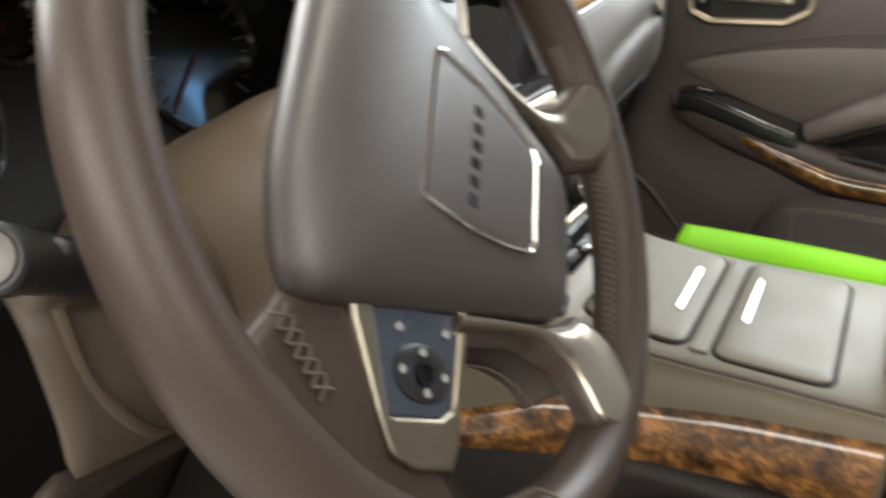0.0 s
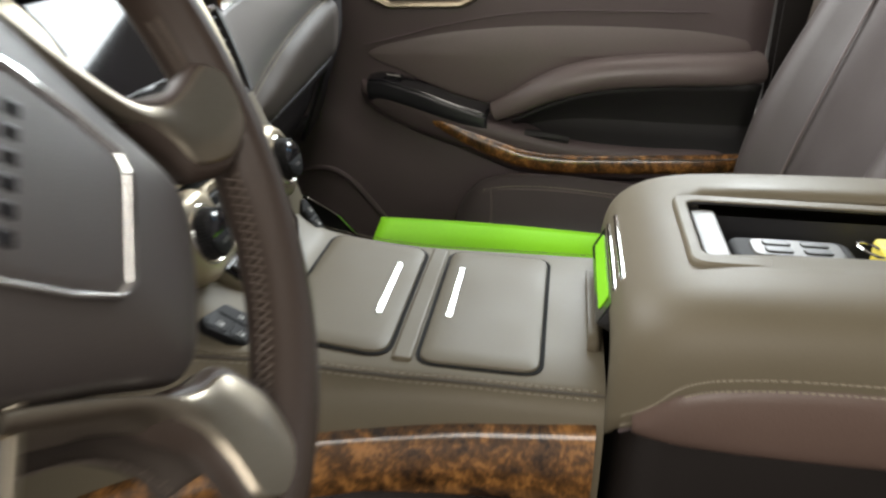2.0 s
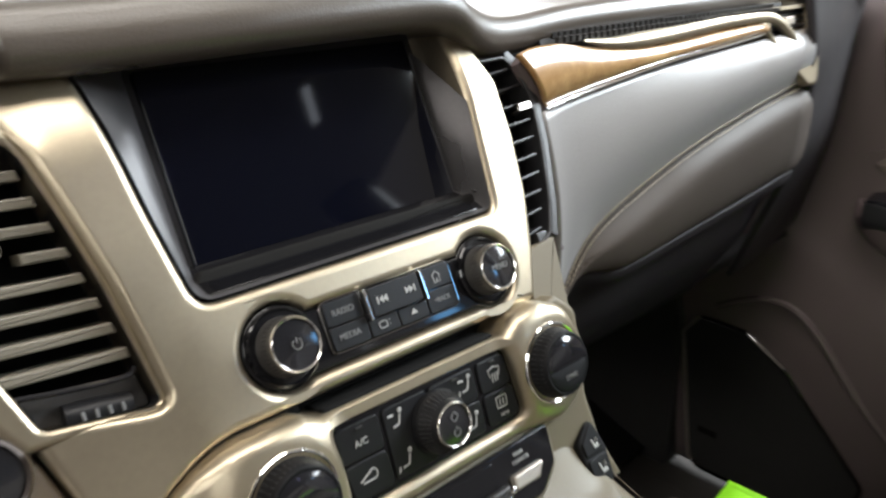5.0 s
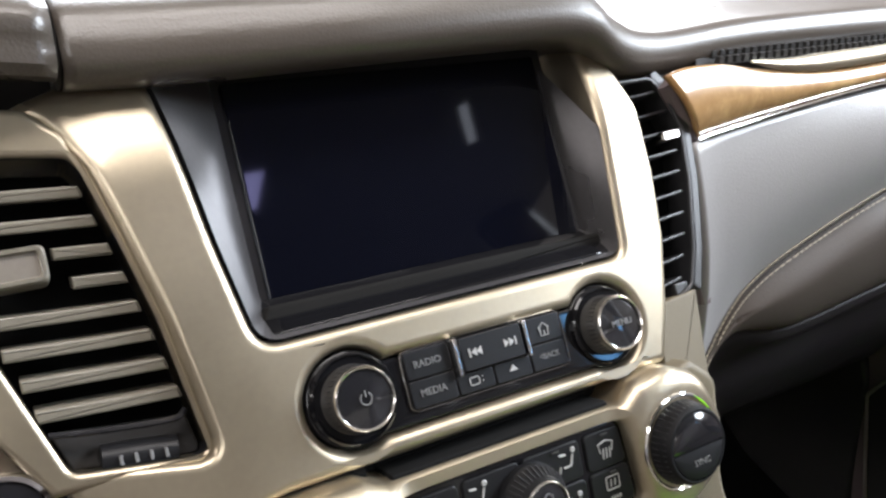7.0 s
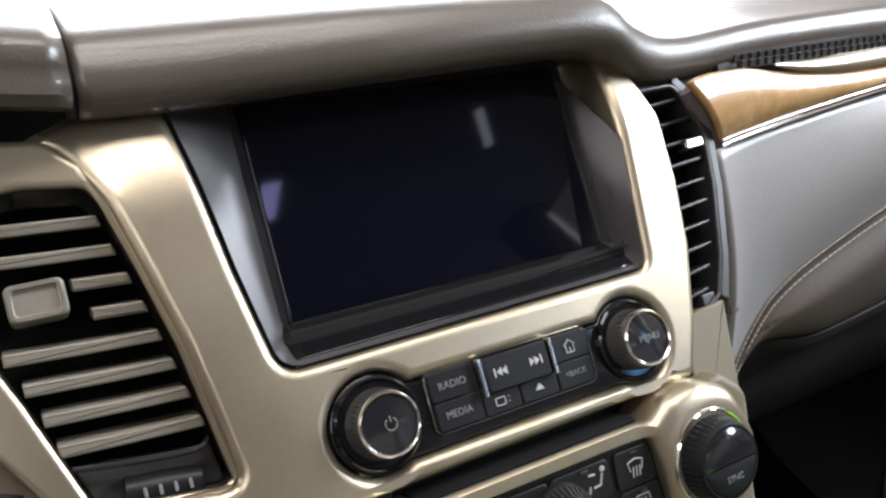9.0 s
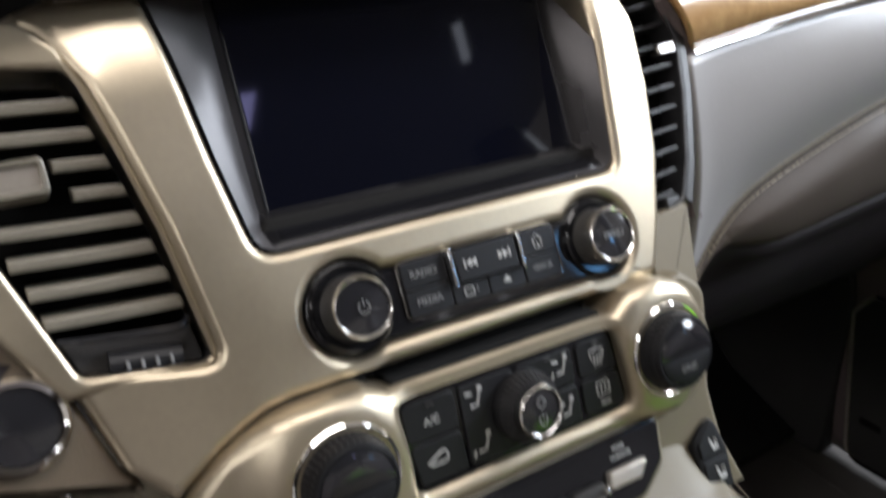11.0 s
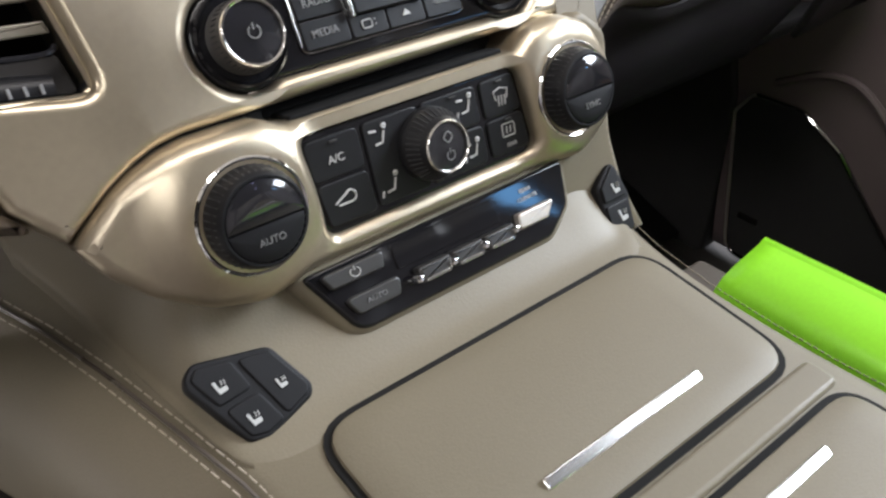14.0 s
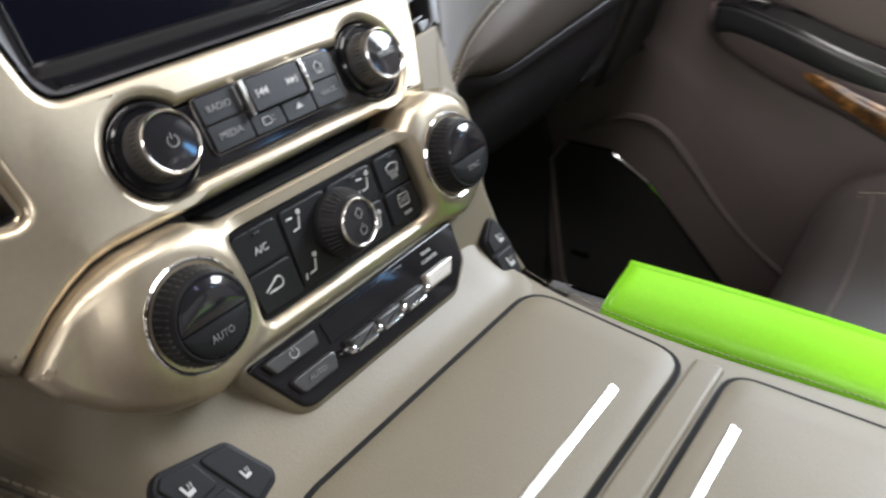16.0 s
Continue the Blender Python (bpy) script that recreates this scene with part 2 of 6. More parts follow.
def prism_bm(outline, w0, w1, M, bevel=0.001, holes=(), steps=3, lift=None):
    """A plate with a rounded front edge, and holes through it. lift(u, v): by how much its front bulges there."""
    bm = bmesh.new()
    up = lift or (lambda u, v: 0.0)
    loops = [(list(outline) if area2(outline) > 0 else list(outline)[::-1], 1)]
    loops += [(list(h) if area2(h) > 0 else list(h)[::-1], -1) for h in holes]
    rims = []
    for p, s in loops:
        rings = [[(q[0], q[1], w0) for q in p]]
        for k in range(steps + 1):
            a = math.pi / 2 * k / steps
            ip = inset(p, s * bevel * (1 - math.cos(a)))
            rings.append([(q[0], q[1], w1 - bevel + bevel * math.sin(a) + up(*q)) for q in ip])
        if bevel:
            ip = inset(p, s * (bevel + min(0.0004, bevel * 0.4)))  # keeps the front's shading flat
            rings.append([(q[0], q[1], w1 + up(*q)) for q in ip])
        vs = [[bm.verts.new(M @ Vector(q)) for q in r] for r in rings]
        n = len(p)
        for a, b in zip(vs, vs[1:]):
            for i in range(n):
                bm.faces.new((a[i - 1], a[i], b[i], b[i - 1]))
        last = vs[-1]
        rims.append(last)
        if not holes and lift is None:
            bm.faces.new(vs[0][::-1])
    if holes:
        ends = [(v, q) for r, (p, _) in zip(rims, loops) for v, q in zip(r, inset(p, (bevel + min(0.0004, bevel * 0.4)) * _) if bevel else p)]
        runs, k = [], 0
        for r in rims:
            runs += [(k + i, k + (i + 1) % len(r)) for i in range(len(r))]
            k += len(r)
        co, _, tris, orig, _, _ = geometry.delaunay_2d_cdt([Vector(q) for _, q in ends], runs, [], 1, 1e-7)
        vert = [ends[o[0]][0] if o else bm.verts.new(M @ Vector((*c, w1))) for c, o in zip(co, orig)]
        flat = [[q for _, q in ends[k - len(r):k]] for k, r in zip(np.cumsum([len(r) for r in rims]), rims)]
        for t in tris:
            c = sum((co[i] for i in t), Vector((0, 0))) / len(t)
            odd = sum((a[1] > c.y) != (b[1] > c.y) and c.x < (b[0] - a[0]) * (c.y - a[1]) / (b[1] - a[1]) + a[0] for p in flat for a, b in zip(p, p[1:] + p[:1]))
            if odd % 2 and len({vert[i] for i in t}) == len(t) and bm.faces.get([vert[i] for i in t]) is None:
                bm.faces.new([vert[i] for i in t])
    else:
        bm.faces.new(last)
    return bm


def sculpt(bm, us, vs, lift):
    """Cuts a plate, still in its own u, v, w, along lines and lifts it by lift(u, v)."""
    for cuts, no in ((us, (1, 0, 0)), (vs, (0, 1, 0))):
        for c in cuts:
            bmesh.ops.bisect_plane(bm, geom=bm.verts[:] + bm.edges[:] + bm.faces[:], plane_co=(float(c) * no[0], float(c) * no[1], 0), plane_no=no)
    for q in bm.verts:
        q.co.z += lift(q.co.x, q.co.y)
    return bm


def ease(t):
    t = min(1.0, max(0.0, t))
    return t * t * (3 - 2 * t)


def prism(name, outline, w0, w1, M, material, parent, bevel=0.001, holes=(), label="", steps=3):
    return part(name, prism_bm(outline, w0, w1, M, bevel, holes, steps), material, parent, label)


def dome_bm(outline, w0, w1, M, rise, rings=6, bevel=0.001):
    """A plate whose front swells up towards its middle."""
    bm = bmesh.new()
    p = list(outline) if area2(outline) > 0 else list(outline)[::-1]
    c = np.mean(np.array([q[:2] for q in p]), axis=0)
    n = len(p)
    lay = [[(q[0], q[1], w0) for q in p]]
    for k in range(3):
        a = math.pi / 2 * k / 2
        lay.append([(q[0], q[1], w1 - bevel + bevel * math.sin(a)) for q in inset(p, bevel * (1 - math.cos(a)))])
    base = inset(p, bevel)
    for k in range(1, rings):
        s = 1 - k / rings
        lay.append([(c[0] + (q[0] - c[0]) * s, c[1] + (q[1] - c[1]) * s, w1 + rise * (1 - s ** 2.2)) for q in base])
    vs = [[bm.verts.new(M @ Vector(q)) for q in r] for r in lay]
    for a, b in zip(vs, vs[1:]):
        for i in range(n):
            bm.faces.new((a[i - 1], a[i], b[i], b[i - 1]))
    top = bm.verts.new(M @ Vector((c[0], c[1], w1 + rise)))
    for i in range(n):
        bm.faces.new((vs[-1][i - 1], vs[-1][i], top))
    bm.faces.new(vs[0][::-1])
    return bm


def lathe_bm(profile, M, seg=36):
    """A turned body: (radius, height) along w."""
    bm = bmesh.new()
    rings = []
    for r, w in profile:
        if r < 1e-6:
            rings.append([bm.verts.new(M @ Vector((0, 0, w)))])
        else:
            rings.append([bm.verts.new(M @ Vector((r * math.cos(2 * math.pi * i / seg), r * math.sin(2 * math.pi * i / seg), w))) for i in range(seg)])
    for a, b in zip(rings, rings[1:]):
        for i in range(seg):
            if len(a) == 1 and len(b) == 1:
                continue
            if len(b) == 1:
                bm.faces.new((a[i - 1], a[i], b[0]))
            elif len(a) == 1:
                bm.faces.new((a[0], b[i], b[i - 1]))
            else:
                bm.faces.new((a[i - 1], a[i], b[i], b[i - 1]))
    return bm


def tube_bm(path, r, seg=8, closed=False, squash=1.0, bm=None):
    bm = bm or bmesh.new()
    P = [Vector(p) for p in path]
    n = len(P)
    rings, nrm = [], None
    for i, p in enumerate(P):
        d = ((P[(i + 1) % n] if closed or i < n - 1 else p) - (P[i - 1] if closed or i > 0 else p)).normalized()
        if nrm is None:
            nrm = d.orthogonal().normalized()
        nrm = (nrm - d * nrm.dot(d)).normalized()
        bi = d.cross(nrm)
        rr = r[i] if isinstance(r, (list, tuple)) else r
        rings.append([bm.verts.new(p + nrm * rr * math.cos(2 * math.pi * k / seg) + bi * rr * squash * math.sin(2 * math.pi * k / seg)) for k in range(seg)])
    for i in range(n if closed else n - 1):
        a, b = rings[i], rings[(i + 1) % n]
        for k in range(seg):
            bm.faces.new((a[k - 1], a[k], b[k], b[k - 1]))
    if not closed:
        bm.faces.new(rings[0][::-1])
        bm.faces.new(rings[-1])
    return bm


def loft_bm(rows, closed=False, caps=False):
    """A skin over rows of equally many points; closed: each row is a ring."""
    bm = bmesh.new()
    vs = [[bm.verts.new(Vector(p)) for p in r] for r in rows]
    n = len(vs[0])
    for a, b in zip(vs, vs[1:]):
        for i in range(0 if closed else 1, n):
            bm.faces.new((a[i - 1], a[i], b[i], b[i - 1]))
    if caps and closed:
        bm.faces.new(vs[0][::-1])
        bm.faces.new(vs[-1])
    return bm


def smooth_rows(rows, n=4, m=4):
    """Rows of points made finer both ways along smooth curves."""
    fine = [spline(r, m) for r in rows]
    cols = [spline([r[j] for r in fine], n) for j in range(len(fine[0]))]
    return [[c[i] for c in cols] for i in range(len(cols[0]))]


def shell(name, rows, material, parent, label="", thick=0.012, n=4, m=4):
    """A curved panel with thickness, behind its front."""
    ob = part(name, loft_bm(smooth_rows(rows, n, m) if n else rows), material, parent, label)
    s = ob.modifiers.new("thickness", "SOLIDIFY")
    s.thickness, s.offset = thick, 0
    return ob


def dashes_bm(path, length=0.0042, gap=0.0016, r=0.0005, lift=(0, 0, 0)):
    """Stitches along a path."""
    P = [Vector(p) + Vector(lift) for p in path]
    bm = bmesh.new()
    for a, b in zip(P, P[1:]):
        L = (b - a).length
        k = max(1, round(L / (length + gap)))
        for i in range(k):
            s, e = a.lerp(b, (i + 0.1) / k), a.lerp(b, (i + 0.82) / k)
            tube_bm([s, e], r, 5, bm=bm)
    return bm


def words(body, size, M, material, parent, name="lettering", depth=0.0003):
    c = bpy.data.curves.new("letters", "FONT")
    c.body, c.size, c.align_x, c.align_y, c.extrude = body, size, "CENTER", "CENTER", depth
    c.resolution_u = 3
    tmp = new("letters", c)
    me = bpy.data.meshes.new_from_object(tmp.evaluated_get(bpy.context.evaluated_depsgraph_get()))
    bpy.data.objects.remove(tmp)
    me.transform(M)
    return link(name, me, material, parent, smooth=False)


def strokes(lines, M, r=0.0004):
    """An icon drawn with thin bars: runs of (u, v)."""
    bm = bmesh.new()
    for run in lines:
        tube_bm([M @ Vector((u, v, 0)) for u, v in run], r, 5, bm=bm)
    return bm


def arc(cu, cv, r, a0, a1, n=12):
    return [(cu + r * math.cos(radians(a0 + (a1 - a0) * i / n)), cv + r * math.sin(radians(a0 + (a1 - a0) * i / n))) for i in range(n + 1)]

# ---------------------------------------------------------------- the shell of the cabin
FU = face_frame((0, 0.0923, 0.687), 27)      # radio and screen
FL = face_frame((0, 0.067, 0.643), 17)       # climate panel
WHEEL = face_frame((-0.4275, -0.0215, 0.8070), 27.0) @ pose(0, 0, 0, 0, 0, 48.5)


def slab(name, x0, y0, z0, x1, y1, z1, material, label, bevel=0.01):
    bm = bmesh.new()
    bmesh.ops.create_cube(bm, size=1)
    for v in bm.verts:
        v.co = Vector(((x0 + x1) / 2 + v.co.x * (x1 - x0), (y0 + y1) / 2 + v.co.y * (y1 - y0), (z0 + z1) / 2 + v.co.z * (z1 - z0)))
    if bevel:
        bmesh.ops.bevel(bm, geom=bm.edges[:], offset=bevel, segments=2, affect="EDGES")
    ob = part(name, bm, material, None, label)
    return tagged(ob, category=name.split("_")[0], kind="structure")


slab("floor", -0.86, -1.9, -0.06, 0.93, 0.78, 0.0, CARPET, "dark carpet on the car's floor")
slab("ground", -40, -40, -0.74, 40, 40, -0.62, CONCRETE, "pale polished showroom floor", 0)
# roof out of view; its outline is cut to pass or block lamp light
roof = prism("ceiling", rpoly([(-0.50, -0.12), (0.71, -0.12), (0.735, -0.40), (0.80, -0.50), (0.82, -2.0), (-0.62, -2.0), (-0.54, -0.7)], 0.03), 1.32, 1.36, Matrix.Identity(4), HEADLINER, None, 0.006, label="beige cloth headliner of the car")
tagged(roof, category="ceiling", kind="structure")
for nm, a in (("wall_hall_front", (-14, 13.8, 14, 14)), ("wall_hall_back", (-14, -14, 14, -13.8)), ("wall_hall_side", (-14, -13.8, -13.8, 13.8)), ("wall_hall_side", (13.8, -13.8, 14, 13.8))):
    slab(nm, a[0], a[1], -0.62, a[2], a[3], 3.6, PAINT, "plain pale wall of the hall", 0)
slab("wall_rear", -0.85, -2.02, 0.0, 0.88, -1.96, 0.85, COCOA, "dark trim closing the cabin at the back")
slab("wall_firewall", -0.86, 0.70, 0.0, 0.93, 0.78, 0.80, BLACK_MATT, "black firewall behind the footwells")
# near-black, to make the gap behind the door dark
slab("wall_rear_side", 0.895, -1.98, 0.0, 0.94, -0.570, 0.80, BASE, "dark trim on the rear side of the cabin")
slab("wall_rear_side", -0.86, -1.98, 0.0, -0.82, -0.80, 0.80, COCOA, "dark trim on the rear side of the cabin")
for px, sg in ((0.80, 1), (-0.78, -1)):
    # the unseen right pillar stands forward, clear of the blue lamp's path
    py = -0.64 if sg > 0 else -0.74
    p = tube_bm(spline([(px, py, 0.62), (px - 0.01 * sg, py - 0.04, 0.95), (px - (0.08 if sg > 0 else 0.20) * sg, py - 0.10, 1.33)], 6), 0.055, 10, squash=0.6)
    tagged(part("pillar", p, TAUPE_DK, None, "taupe trim on the middle pillar"), category="pillar", kind="structure")
    p = tube_bm(spline([(px + 0.06 * sg, 0.74, 0.80), (px, 0.36, 1.08), (px - (0.09 if sg > 0 else 0.26) * sg, -0.12, 1.34)], 6), 0.04, 10, squash=0.7)
    tagged(part("pillar", p, TAUPE_DK, None, "taupe trim on the windscreen pillar"), category="pillar", kind="structure")

# ---------------------------------------------------------------- dashboard
dash = thing("dashboard", (0, 0.4, 0), "two-tone taupe and cocoa dashboard with wood and metal trim", "dashboard")


def pad_row(x, y0, z0, zt, yb=0.72, zb=0.86):
    return [(x, y0 + 0.06, z0 - 0.010), (x, y0 + 0.012, z0 - 0.004), (x, y0, z0 + 0.004), (x, y0 + 0.004, z0 + 0.016), (x, y0 + 0.022, zt),
            (x, y0 + 0.10, zt + 0.010), (x, y0 + 0.26, zt + 0.016), (x, yb, zb)]


pad = [pad_row(-0.155, 0.160, 0.829, 0.856), pad_row(-0.12, 0.160, 0.828, 0.856), pad_row(-0.04, 0.157, 0.830, 0.857), pad_row(0.05, 0.156, 0.8315, 0.857),
       pad_row(0.098, 0.155, 0.830, 0.854), pad_row(0.125, 0.158, 0.814, 0.838), pad_row(0.160, 0.164, 0.808, 0.826), pad_row(0.24, 0.168, 0.812, 0.830),
       pad_row(0.40, 0.172, 0.812, 0.832), pad_row(0.60, 0.176, 0.812, 0.833), pad_row(0.84, 0.18, 0.81, 0.83)]
# black filler added in the slit, so no lamp light shows through
part("pad_seam", tube_bm(spline([(-0.1562, y + 0.0016, z - 0.0008) for _, y, z in pad_row(-0.156, 0.160, 0.829, 0.856)[1:7]], 5), 0.0022, 8), BLACK_MATT, dash)
shell("upper_pad", pad, TAUPE_DK, dash, "grained taupe pad with a brow over the screen", 0.006, 4, 4)
# hood over the instruments, with its own edge
hood = []
for i, (x, zt) in enumerate(((-0.1575, 0.856), (-0.20, 0.864), (-0.27, 0.888), (-0.42, 0.915), (-0.57, 0.905), (-0.66, 0.885), (-0.74, 0.862))):
    y0 = (0.158 if i == 0 else 0.150 if i == 1 else 0.135 + 0.004 * abs(i - 3) / 3)
    hood.append([(x, y0 + 0.09, zt - 0.030), (x, y0 + 0.008, zt - 0.026), (x, y0, zt - 0.014), (x, y0 + 0.010, zt), (x, y0 + 0.09, zt + 0.012), (x, y0 + 0.30, zt - 0.02), (x, 0.72, 0.86)])
shell("instrument_hood", hood, TAUPE_DK, dash, "grained taupe hood over the gauges", 0.006)

# stitched leather panel in front of the passenger
lower = [(0.186, 0.140, 0.606), (0.200, 0.146, 0.620), (0.221, 0.149, 0.645), (0.243, 0.150, 0.662), (0.285, 0.150, 0.679), (0.370, 0.150, 0.703), (0.470, 0.151, 0.721), (0.588, 0.153, 0.737)]
upper = [(0.172, 0.146, 0.765), (0.190, 0.150, 0.767), (0.220, 0.152, 0.770), (0.255, 0.153, 0.773), (0.310, 0.154, 0.777), (0.400, 0.156, 0.780), (0.500, 0.158, 0.783), (0.600, 0.160, 0.786)]
rows = []
for k in range(6):
    t = k / 5
    rows.append([tuple(np.array(a) * (1 - t) + np.array(b) * t + np.array((0, -0.010, 0.004)) * math.sin(math.pi * t)) for a, b in zip(lower, upper)])
shell("leather_panel", rows, DASH_LEATHER, dash, "smooth leather panel with double stitching, windscreen light in its grey", 0.006, 3, 3)
for off in (0.0, 0.0065):
    run = [(x + 0.001, y - 0.0050 - off * 0.2, z + 0.003 - off) for x, y, z in spline(lower, 8)]
    part("stitching", dashes_bm(run, 0.0040, 0.0014, 0.00055), THREAD, dash)
seam = tube_bm([(x, y - 0.002, z) for x, y, z in spline(lower, 6)], 0.0022, 8)
part("welt", seam, TAUPE_DK, dash)

# glovebox bulge and knee panel under the leather, the bulge growing from its narrow end
def grown(row):
    out = []
    for p, q in zip(lower, row):
        f = 0.25 + 0.75 * ease((p[0] - lower[0][0]) / 0.09)
        out.append(tuple(a + f * (b - a) for a, b in zip(p, q)))
    return out


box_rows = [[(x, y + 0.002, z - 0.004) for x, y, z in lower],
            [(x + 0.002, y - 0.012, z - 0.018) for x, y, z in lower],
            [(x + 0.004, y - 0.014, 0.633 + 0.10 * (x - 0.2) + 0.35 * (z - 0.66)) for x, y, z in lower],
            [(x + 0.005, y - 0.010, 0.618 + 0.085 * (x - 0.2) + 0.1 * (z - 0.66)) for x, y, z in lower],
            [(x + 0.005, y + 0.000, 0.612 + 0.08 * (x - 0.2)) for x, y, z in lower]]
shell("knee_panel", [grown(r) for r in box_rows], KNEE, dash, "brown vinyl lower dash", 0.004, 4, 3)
# near-black here stands in for the shade below the bulge
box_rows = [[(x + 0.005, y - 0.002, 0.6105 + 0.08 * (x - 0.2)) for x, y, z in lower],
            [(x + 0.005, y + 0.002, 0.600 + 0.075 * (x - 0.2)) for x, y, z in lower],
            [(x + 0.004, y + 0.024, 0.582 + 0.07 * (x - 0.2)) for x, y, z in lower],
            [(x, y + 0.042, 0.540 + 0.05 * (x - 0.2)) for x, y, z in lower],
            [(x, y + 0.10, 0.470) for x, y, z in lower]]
shell("glovebox", [grown(r) for r in box_rows[:2]] + box_rows[2:], SHADED_VINYL, dash, "near-black glovebox front, with shade in its colour", 0.004, 4, 3)
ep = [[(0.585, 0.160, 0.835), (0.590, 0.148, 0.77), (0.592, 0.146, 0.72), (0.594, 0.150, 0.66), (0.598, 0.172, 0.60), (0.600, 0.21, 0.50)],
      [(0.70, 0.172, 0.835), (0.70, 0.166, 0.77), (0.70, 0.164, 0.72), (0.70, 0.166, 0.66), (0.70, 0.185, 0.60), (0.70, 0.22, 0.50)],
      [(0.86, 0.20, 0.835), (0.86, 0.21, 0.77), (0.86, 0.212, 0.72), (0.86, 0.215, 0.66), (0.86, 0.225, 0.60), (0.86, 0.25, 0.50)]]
# shade beside the door is put into the near-black colour
shell("end_panel", ep, SHADED_VINYL, dash, "dark brown end of the dash beside the door, shaded to near-black", 0.006)
g = [(0.24, 0.176, 0.578), (0.30, 0.180, 0.582), (0.42, 0.182, 0.592), (0.54, 0.184, 0.602), (0.60, 0.186, 0.606)]
part("glovebox_gap", tube_bm(spline(g, 6), 0.0016, 6), BLACK_MATT, dash)

# wood wedge, silver strip, chrome line and grille over the leather panel
wt = [(0.152, 0.150, 0.806), (0.168, 0.152, 0.808), (0.20, 0.154, 0.807), (0.240, 0.155, 0.801), (0.320, 0.157, 0.796), (0.42, 0.160, 0.798), (0.500, 0.162, 0.799)]
wb = [(0.178, 0.148, 0.769), (0.192, 0.149, 0.771), (0.22, 0.150, 0.774), (0.262, 0.151, 0.778), (0.335, 0.153, 0.784), (0.43, 0.157, 0.788), (0.510, 0.160, 0.792)]
rows = []
for k in range(5):
    t = k / 4
    rows.append([tuple(np.array(b) * (1 - t) + np.array(a) * t + np.array((0, -0.006, 0.0)) * math.sin(math.pi * t) ** 0.8) for a, b in zip(wt, wb)])
shell("wood_trim", rows, BURL_PALE, dash, "polished pale burl wood wedge", 0.004, 4, 4)
part("chrome_line", tube_bm([(x, y - 0.003, z - 0.002) for x, y, z in spline(wb, 5)], 0.0014, 8), CHROME, dash, "thin chrome line")
st_ = [(0.225, 0.152, 0.808), (0.27, 0.154, 0.803), (0.34, 0.156, 0.803), (0.45, 0.160, 0.806), (0.520, 0.160, 0.803), (0.560, 0.156, 0.782), (0.598, 0.150, 0.742)]
sp0 = spline(st_, 6)
part("silver_strip", tube_bm(sp0, [0.0008 + 0.0056 * min(1, i / 8) for i in range(len(sp0))], 10, squash=0.8), SILVER, dash, "champagne metal strip")
gr = bmesh.new()
for i in range(46):
    for j in range(2):
        x = 0.205 + 0.0072 * i
        bmesh.ops.create_cube(gr, size=0.004, matrix=Matrix.Translation((x, 0.159 + 0.006 * j, 0.8100 + 0.0030 * j)))
part("grille", gr, KEY_GREY, dash, "dotted demister grille")
part("grille_bed", tube_bm([(0.19, 0.170, 0.806), (0.56, 0.176, 0.808)], 0.008, 8), BLACK_MATT, dash)


# vent at the passenger's end
ev = thing("air_vent", (0.556, 0.16, 0.76), "champagne-framed air vent at the end of the dashboard", "air vent", "dashboard air vents")
EV = face_frame((0.556, 0.156, 0.782), 15)
prism("frame", rpoly([(-0.055, 0.030), (-0.062, 0.018), (0.020, -0.050), (0.042, -0.052), (0.060, -0.005), (0.062, 0.030)], 0.012), -0.03, 0.004, EV, SILVER, ev, 0.003,
      [rect(-0.040, 0.000, 0.045, 0.027, 0.006)])
prism("duct", rect(-0.041, -0.001, 0.046, 0.028, 0.006), -0.03, -0.022, EV, BLACK_MATT, ev)
for k in range(4):
    prism("slat", rect(-0.039, 0.003 + 0.0062 * k, 0.044, 0.0062 + 0.0062 * k, 0.0005), -0.02, -0.003, EV, BLACK_SATIN, ev, 0.0006)
prism("tab", rect(-0.008, 0.012, 0.010, 0.020, 0.002), -0.01, 0.003, EV, SILVER_DK, ev)

# tall vent between the stack and the leather panel
tv = thing("air_vent", (0.145, 0.14, 0.66), "tall black slatted air vent beside the screen", "air vent", "dashboard air vents")
TV = face_frame((0.142, 0.0923, 0.687), 27) @ Matrix.Translation((0, 0, -0.010))
outl = rpoly([(-0.030, 0.1335), (-0.006, 0.1345), (0.010, 0.1350), (0.0190, 0.1235), (0.0238, 0.105), (0.0188, 0.073), (0.0084, 0.035), (-0.0007, 0.0146), (-0.0208, 0.0066), (-0.036, 0.004), (-0.030, 0.06)], 0.006)
prism("duct", outl, -0.05, -0.018, TV, SLOT, tv)
part("frame", tube_bm([TV @ Vector((u, v, 0)) for u, v in outl], 0.0012, 8, closed=True), BLACK_SATIN, tv, "glossy black rim")
for k in range(10):
    v = 0.0200 + 0.0119 * k
    e = float(np.interp(v, [0.02, 0.0426, 0.0673, 0.0915, 0.112, 0.1265, 0.134], [-0.0025, 0.0085, 0.0155, 0.0205, 0.0218, 0.0150, 0.008])) - 0.001
    prism("slat", rpoly([(-0.026, v - 0.0040), (e, v - 0.0004), (e, v + 0.0014), (-0.026, v - 0.0022)], 0.0004), -0.016, -0.002, TV @ Matrix.Translation((0, 0, 0)), BLACK_SATIN, tv, 0.0005)
